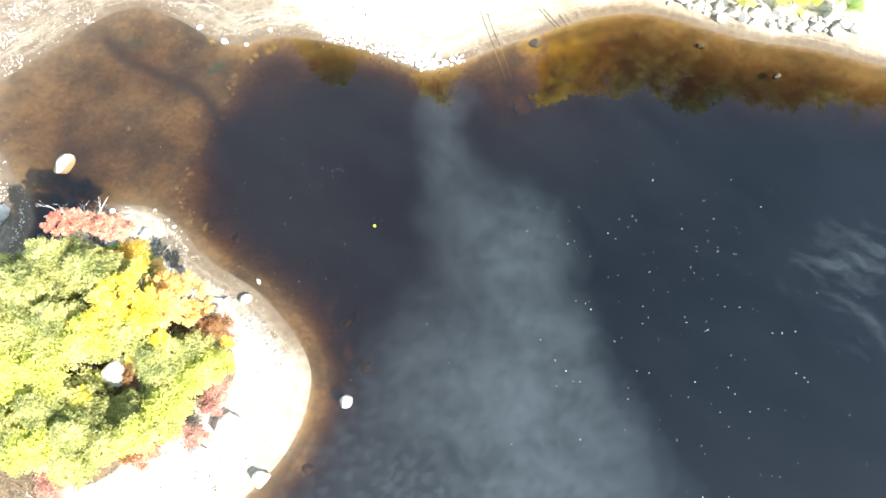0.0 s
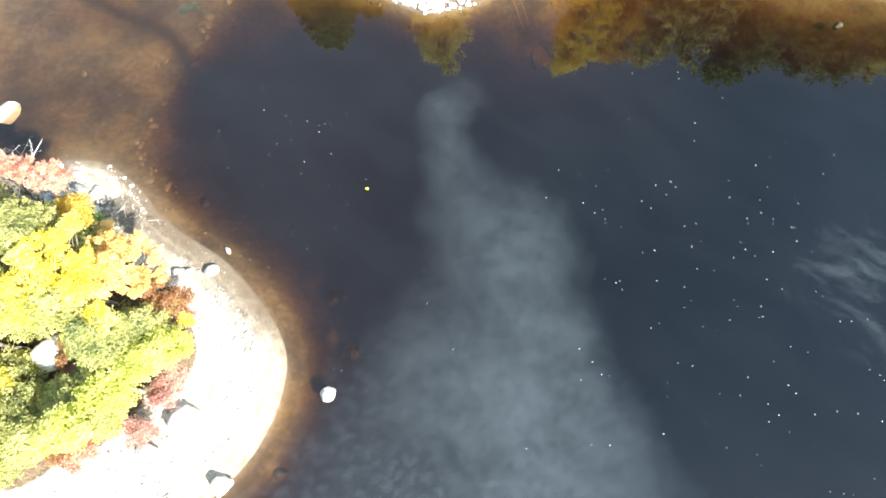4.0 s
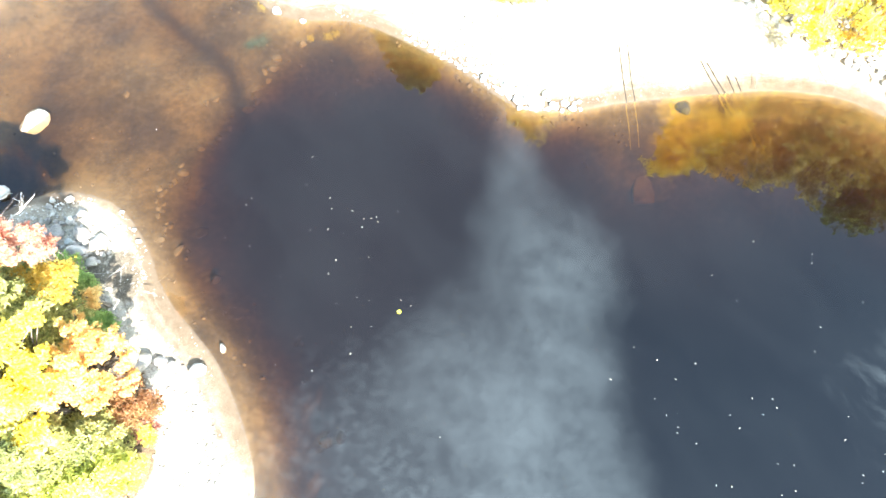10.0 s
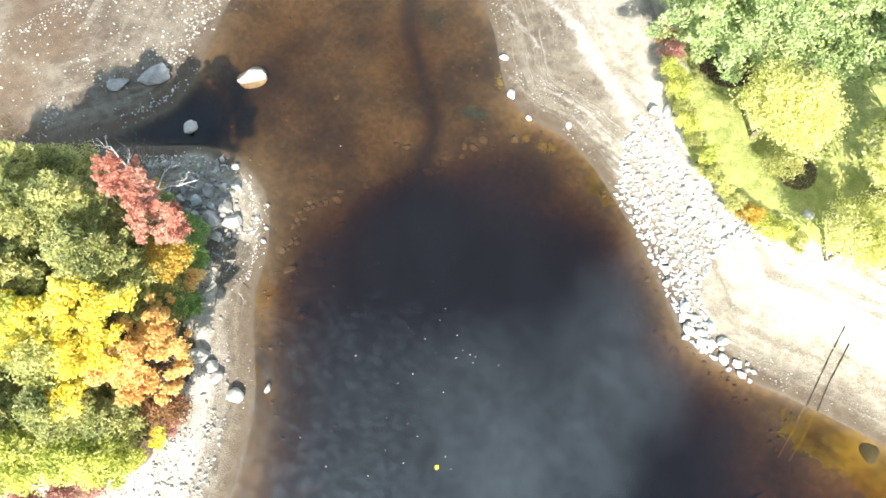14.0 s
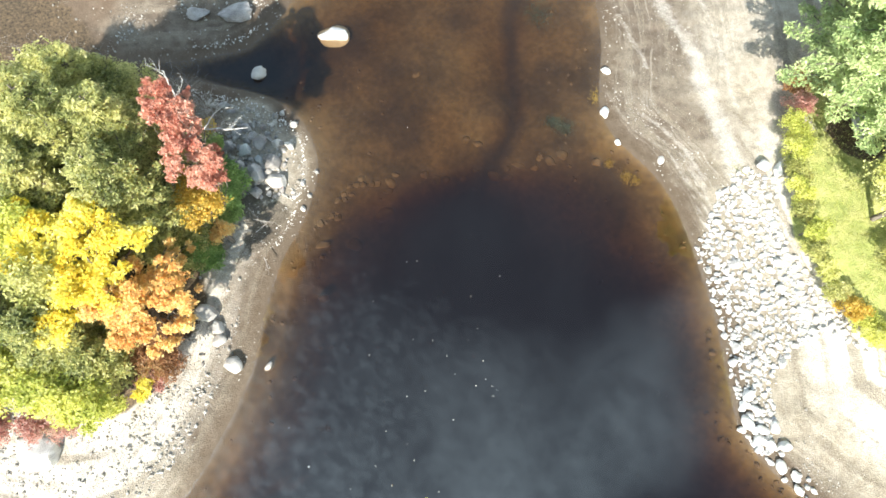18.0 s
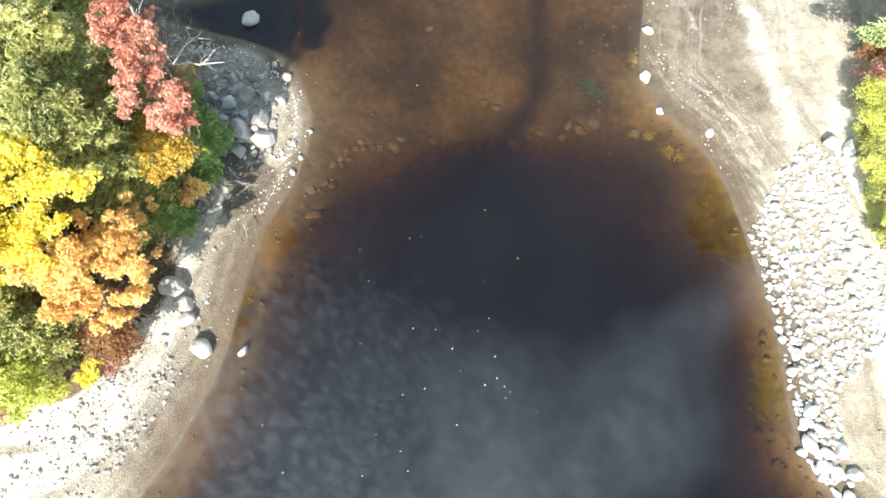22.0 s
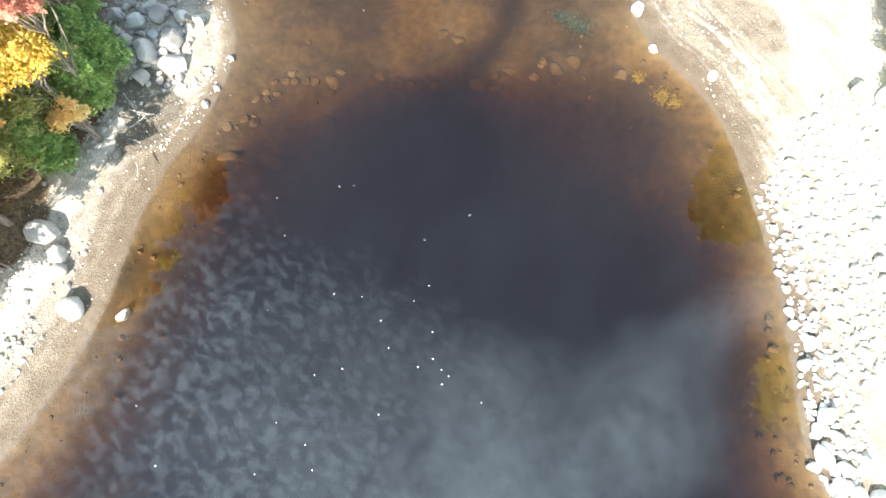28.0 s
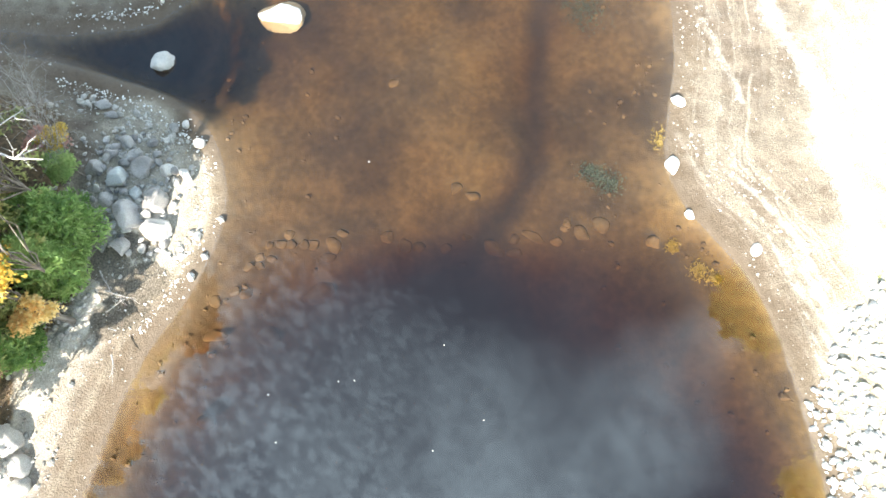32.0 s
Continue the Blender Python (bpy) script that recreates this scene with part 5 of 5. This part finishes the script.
bare_limbs("fallen_log", "bleached fallen branch lying among the trees", (-16.2, 1.9, 1.9), [(-17.3, 2.4, 2.2)], BLEACHED, 0.06, 135, 2)
bare_limbs("fallen_log", "thin bleached dead trunk leaning out of the grove", (-11.6, 2.7, 0.7), [(-11.8, 3.5, 2.7)], BLEACHED, 0.035, 136, 2)
bare_limbs("bare_bush", "leafless pink-grey bush by the south shore", (-18.6, -3.4, 0.8), [(-18.2, -2.9, 2.2), (-19.2, -3.2, 2.1), (-18.6, -4.0, 2.0)], TWIG, 0.02, 137, 8)
for k in range(5):
    a = k * 1.3
    bare_limbs("driftwood", "thin grey driftwood twigs on the gravel", (-15.6 + 0.5 * k, 8.75 + 0.22 * math.sin(3 * k), 0.62 - 0.05 * k), [(-15.3 + 0.5 * k + 0.5 * math.cos(a), 9.0 + 0.4 * math.sin(a), 0.72 - 0.05 * k)], TWIG, 0.018, 140 + k, 5, "driftwood")

# the mainland
broadleaf("yellow_maple", "pale yellow maple on the lawn", -5.6, 29.5, 5.2, (1.9, 1.8, 3.2), L_MAPLE, 0.13, 15000, 44, 151, (0.2, -0.5))
broadleaf("lawn_tree", "yellow-green tree at the edge of the beach", 1.6, 29.2, 4.2, (1.4, 1.3, 2.6), L_LIME, 0.13, 9000, 26, 152, (0.5, -0.4))
broadleaf("shore_tree", "tall yellow-green tree behind the sandy shore", -0.6, 31.2, 16.5, (2.6, 2.6, 13.0), L_MAPLE, 0.28, 15000, 74, 153, trunk_r=0.15, lobes=tall_boughs(-0.6, 31.2, 16.5, 2.6, 153, 4.0))
broadleaf("shore_tree", "yellow-green tree at the top of the beach", 0.0, 27.7, 4.2, (1.6, 1.4, 2.8), L_MAPLE, 0.12, 11000, 32, 155)
conifer("pine", "broad pale green white pine beside the lawn", -9.9, 31.8, 15.2, 3.6, L_PINE, 156, 36, 13, 0.19, 150, 0.13, curve=0.36, trunk_r=0.22)
conifer("pine", "pale green white pine behind the lawn", -6.4, 33.6, 13.8, 3.3, L_PINE, 157, 26, 11, 0.19, 130, 0.18, curve=0.5, trunk_r=0.22)
broadleaf("lawn_bush", "round olive-brown bush in a brown patch of the lawn", -3.9, 28.9, 2.0, (0.8, 0.75, 1.3), L_OLIVE, 0.1, 2600, 16, 159, category="shrub", trunk_r=0.03)
conifer("pine", "white pine upstream of the lawn", -13.6, 34.0, 11.0, 3.0, L_PINE, 158, 18, 9, 0.22, 90, 0.2, curve=0.7, trunk_r=0.2)
for k, (x, y, top, rad, mat) in enumerate([
        (-11.6, 30.3, 1.7, 0.55, L_RUST), (-10.6, 29.6, 1.9, 0.5, L_PINK), (-9.8, 28.9, 2.0, 0.65, L_LIME), (-9.1, 28.4, 1.9, 0.6, L_LIME), (-8.3, 27.9, 1.5, 0.5, L_OLIVE),
        (-7.6, 27.5, 1.6, 0.5, L_LIME), (-6.9, 27.2, 1.4, 0.45, L_OLIVE), (-6.2, 26.9, 1.6, 0.5, L_LIME), (-5.5, 26.6, 1.4, 0.45, L_OLIVE), (-4.8, 26.5, 1.4, 0.45, L_MAPLE),
        (-4.0, 26.4, 1.4, 0.45, L_OLIVE), (-3.3, 26.4, 1.5, 0.5, L_OCHRE), (-2.6, 26.5, 1.4, 0.5, L_LIME), (-2.0, 26.8, 1.5, 0.5, L_LIME), (-1.4, 27.0, 1.4, 0.45, L_OLIVE)] + [
        (6.8, 32.0, 2.0, 0.8, L_GOLD), (7.9, 30.9, 1.8, 0.8, L_OLIVE), (8.8, 30.4, 2.2, 0.9, L_GREEN), (9.8, 29.9, 2.0, 0.8, L_GOLD), (10.9, 29.7, 2.2, 0.8, L_ORANGE), (7.2, 33.1, 1.8, 0.6, L_RED),
        (9.4, 32.0, 2.4, 1.0, L_OLIVE), (12.5, 29.2, 2.2, 0.9, L_LIME), (17.2, 26.6, 2.0, 0.7, L_LIME), (19.3, 25.9, 1.6, 0.6, L_OLIVE), (22.2, 25.7, 2.2, 1.0, L_LIME), (23.6, 26.0, 2.2, 0.9, L_LIME), (25.6, 25.3, 2.0, 0.9, L_GREEN)]):
    broadleaf("hedge_shrub", {"yellow_green_leaves": "yellow-green shrub along the top of the bank", "rusty_leaves": "rusty-brown shrub along the top of the bank", "pink_leaves": "thin pinkish shrub on the bank",
                              "olive_leaves": "dull olive shrub along the top of the bank", "ochre_leaves": "brownish-yellow shrub along the top of the bank", "golden_leaves": "golden-leaved shrub on the stony bank", "green_leaves": "dense green shrub on the stony bank",
                              "orange_leaves": "orange-leaved shrub on the stony bank", "red_leaves": "red-leaved shrub on the stony bank"}.get(mat.name, "pale yellow shrub along the top of the bank"),
              x, y, top, (rad * 1.15, rad, top - 0.55), mat, 0.11, int(700 + 1300 * rad), 14, 170 + k, category="shrub", trunk_r=0.03, group="shrubs on the bank")

# trees along the north shore
SHORE_TREES = [(10.0, 29.2, 14.4, 2.1, L_GOLD), (13.2, 30.0, 13.9, 2.4, L_OCHRE), (16.4, 30.2, 14.2, 2.3, L_OLIVE), (19.4, 30.0, 13.9, 2.2, L_OLIVE), (22.8, 28.9, 15.5, 2.3, L_DEEP),
               (25.4, 29.6, 14.2, 1.9, L_DEEP), (28.2, 29.2, 13.9, 2.2, L_DEEP), (31.6, 29.2, 15.3, 2.5, L_DEEP), (35.0, 29.2, 15.0, 2.5, L_OLIVE), (38.6, 28.8, 14.6, 2.6, L_DEEP), (42.5, 28.0, 14.6, 2.6, L_DEEP)]
for k, (x, y, top, rad, mat) in enumerate(SHORE_TREES):
    broadleaf("shore_tree", "tall %s tree of the north shore, mirrored in the lake" % {"golden_leaves": "golden", "ochre_leaves": "ochre-brown", "olive_leaves": "olive-brown", "dark_green_leaves": "dark green"}[mat.name],
              x, y, top, (rad, rad, top - 1.4), mat, 0.33, 8500, 50, 210 + k, trunk_r=0.11, group="trees along the north shore", lobes=tall_boughs(x, y, top, rad, 310 + k))
bare_limbs("fallen_log", "grey fallen trunk lying down the stony bank", (19.9, 26.0, 1.2), [(21.6, 24.6, 0.6)], TWIG, 0.09, 231, 5)
bare_limbs("fallen_log", "bleached trunk lying beside the stony bank", (6.3, 34.5, 1.2), [(4.6, 32.4, 0.9)], BLEACHED, 0.09, 232, 2)

bare_limbs("fallen_log", "long thin dark pole lying across the sand", (11.15, 28.84, 0.95), [(12.44, 26.15, 0.22)], BARK, 0.035, 233, 1)
bare_limbs("driftwood", "short dark stick lying on the sand", (8.76, 25.75, 0.28), [(8.85, 25.0, 0.12)], BARK, 0.025, 234, 1, "driftwood")

# lawn
r = np.random.RandomState(9)
n = 26000
gxs, gys = r.uniform(-11, 3, n), r.uniform(26.4, 36, n)
ok = discs(gxs, gys, LAWN) > 0.12 + 0.1 * lumps(gxs, gys, 2.0, 21)
gxs, gys = gxs[ok], gys[ok]
gzs = ground(gxs, gys)
side = r.normal(size=(len(gxs), 3)) * (0.5, 0.5, 0) + (0, 0, 1)
tagged(new("grass", leaf_mesh("grass", np.stack([gxs, gys, gzs + 0.015], 1), side + r.normal(size=side.shape) * 0.4, r.uniform(0.04, 0.11, len(gxs)), L_GRASS, r, 0.25)), "short yellow-green autumn lawn grass", "grass", kind="stuff")

# water weed in the shallows
L_WEED = leaf_material("water_weed", [(0.02, 0.035, 0.025), (0.04, 0.06, 0.04), (0.07, 0.095, 0.065), (0.10, 0.13, 0.09)], 0.2)
L_ALGAE = leaf_material("yellow_algae", [(0.16, 0.11, 0.015), (0.25, 0.17, 0.025), (0.34, 0.24, 0.04), (0.40, 0.31, 0.08)], 0.2)
for k, (x, y, rad, mat, what) in enumerate([(-14.1, 21.45, 0.4, L_WEED, "blue-green water weed under shallow water"), (-14.5, 21.15, 0.3, L_WEED, "blue-green water weed under shallow water"), (-19.6, 23.2, 0.7, L_WEED, "patch of dark water weed upstream"),
                                            (-14.7, 23.4, 0.35, L_ALGAE, "yellow algae beside the white boulder"), (-11.1, 22.6, 0.22, L_ALGAE, "small tuft of yellow algae"), (-11.9, 22.3, 0.14, L_ALGAE, "small tuft of yellow algae"), (-10.8, 22.9, 0.16, L_ALGAE, "small tuft of yellow algae")]):
    r = np.random.RandomState(700 + k)
    n = int(160 + 500 * rad)
    px, py = x + r.normal(size=n) * rad * 0.5, y + r.normal(size=n) * rad * 0.5
    pz = np.minimum(ground(px, py) + r.uniform(0.01, 0.08, n), -0.03)
    tagged(new("water_weed", leaf_mesh("water_weed", np.stack([px, py, pz], 1), r.normal(size=(n, 3)) * 0.5 + (0, 0, 1), r.uniform(0.05, 0.13, n), mat, r, 0.3)), what, "water plant")

# wheel ruts running down the sand into the water
RUT = plain("damp_rut", (0.045, 0.036, 0.026))
SCRAPE = plain("golden_sand", (0.20, 0.13, 0.03))


def rut(line, width, drowned=False):
    p = np.array(line, float)
    u = np.linspace(0, 1, 200)
    k = np.linspace(0, 1, len(p))
    away = coast_distance(np.interp(u, k, p[:, 0]), np.interp(u, k, p[:, 1]))
    u = u[(away < -0.02) == drowned]
    u = np.linspace(u[0], u[-1], 40)
    x, y = np.interp(u, k, p[:, 0]), np.interp(u, k, p[:, 1])
    dx, dy = np.gradient(x), np.gradient(y)
    ln = np.hypot(dx, dy)
    w = width * (0.6 + 0.4 * np.abs(np.sin(u * 23 + line[0][0] * 5)))
    sx, sy = -dy / ln * w / 2, dx / ln * w / 2
    rows = []
    for s, drop in ((-1, 0.008), (-0.4, 0.012), (0.4, 0.012), (1, 0.008)):
        rows.append(np.stack([x + s * sx, y + s * sy, ground(x + s * sx, y + s * sy) + drop], 1))
    v = np.stack(rows, 1)
    q = np.arange(160).reshape(40, 4)
    f = np.stack([q[:-1, :-1], q[:-1, 1:], q[1:, 1:], q[1:, :-1]], -1).reshape(-1, 4)
    tagged(new("wheel_rut", mesh_of("wheel_rut", v.reshape(-1, 3), f, SCRAPE if drowned else RUT)), "pale golden wheel rut scraped into the lake bed" if drowned else "dark narrow wheel rut pressed into the damp sand", "track", "wheel ruts in the sand", "structure")


for line, width in (([(2.2, 26.2), (2.84, 24.1), (3.4, 22.5), (4.0, 20.8)], 0.09), ([(2.75, 25.8), (3.2, 24.2), (3.8, 22.6), (4.35, 21.0)], 0.09),
                    ([(6.2, 25.9), (7.2, 24.6), (8.5, 23.0)], 0.12), ([(6.5, 25.9), (7.7, 24.4), (8.9, 22.9)], 0.12), ([(7.5, 25.5), (8.5, 23.9), (9.6, 22.4)], 0.11), ([(7.9, 25.5), (8.9, 23.8), (9.9, 22.5)], 0.1)):
    rut(line, width * 0.7)
    rut(line, width * 0.6, True)

# what floats on the water
FLECKS = [(-11.4, 15.9), (-11.4, 13.3), (-9.5, 16.2), (-8.1, 14.6), (-7.0, 14.3), (-6.4, 14.1), (-6.1, 14.2), (-5.1, 14.8), (-7.0, 13.2), (-7.0, 11.4), (-5.6, 10.8), (-5.4, 9.6), (-5.1, 8.6), (-6.3, 7.6),
          (-4.6, 7.2), (-1.8, 12.2), (11.9, 17.7), (11.9, 17.3), (14.0, 16.2), (12.4, 14.7), (10.8, 11.4), (7.5, 9.4), (7.5, 9.2), (9.1, 7.8), (9.1, 4.3), (9.5, 4.5), (10.8, 6.2), (8.0, 6.0), (10.1, 2.8),
          (9.5, 1.4), (13.7, 1.2), (13.6, 0.5), (14.4, 0.1), (14.7, 2.0), (16.2, 9.2), (16.3, 8.5), (16.9, 8.0), (15.2, 6.2), (17.5, 4.8), (18.0, 4.8), (15.8, 3.4), (18.7, 2.5), (17.4, 0.9), (20.6, 0.7),
          (20.9, -1.6), (17.5, -1.6), (12.9, -0.8), (13.0, -1.2)]
for cx, cy, wide, deep, many in ((13.0, 7.0, 7.0, 8.0, 95), (-6.5, 11.0, 4.0, 3.5, 12), (4.0, 2.5, 7.0, 5.0, 14), (-8.5, 13.5, 4.0, 3.6, 9)):
    FLECKS += [(rng.gauss(cx, wide * 0.55), rng.gauss(cy, deep * 0.55)) for _ in range(many)]
FLECKS = [p for p in FLECKS if coast_distance(np.array([p[0]]), np.array([p[1]]))[0] < -0.8]
FLECK = plain("pale_fleck", (0.72, 0.70, 0.62))
fleck_v, fleck_f = rock_shape(500, 1, 6)
FLECK_MESH = mesh_of("floating_fleck", fleck_v * (0.034, 0.027, 0.010), fleck_f, FLECK)
for k, (x, y) in enumerate(FLECKS):
    ob = new("floating_fleck", FLECK_MESH)
    ob.matrix_world = pose(x, y, 0.004, 0, 0, 47 * k) @ Matrix.Diagonal(((0.45 if x < 0 else 0.6) + 0.06 * (k % 7), (0.5 if x < 0 else 0.6) + 0.06 * (k % 5), 1, 1))
    tagged(ob, "pale fleck of leaf floating on the water", "leaf", "flecks on the water")
a = np.linspace(0, 2 * np.pi, 20, endpoint=False)
rad = 0.095 * (0.62 + 0.38 * np.abs(np.cos(2.5 * a)))
rim = np.stack([rad * np.cos(a), rad * np.sin(a), 0.012 + 0.012 * np.cos(3 * a)], 1)
lv = np.concatenate([[[0, 0, 0.006]], rim])
lf = np.array([[0, 1 + k, 1 + (k + 1) % 20] for k in range(20)])
leaf_ob = new("floating_leaf", mesh_of("floating_leaf", lv, lf, plain("yellow_leaf", (0.62, 0.60, 0.06))))
leaf_ob.matrix_world = pose(-3.77, 10.69, 0.003, 0, 0, 20)
tagged(leaf_ob, "single yellow maple leaf floating on the lake", "leaf")
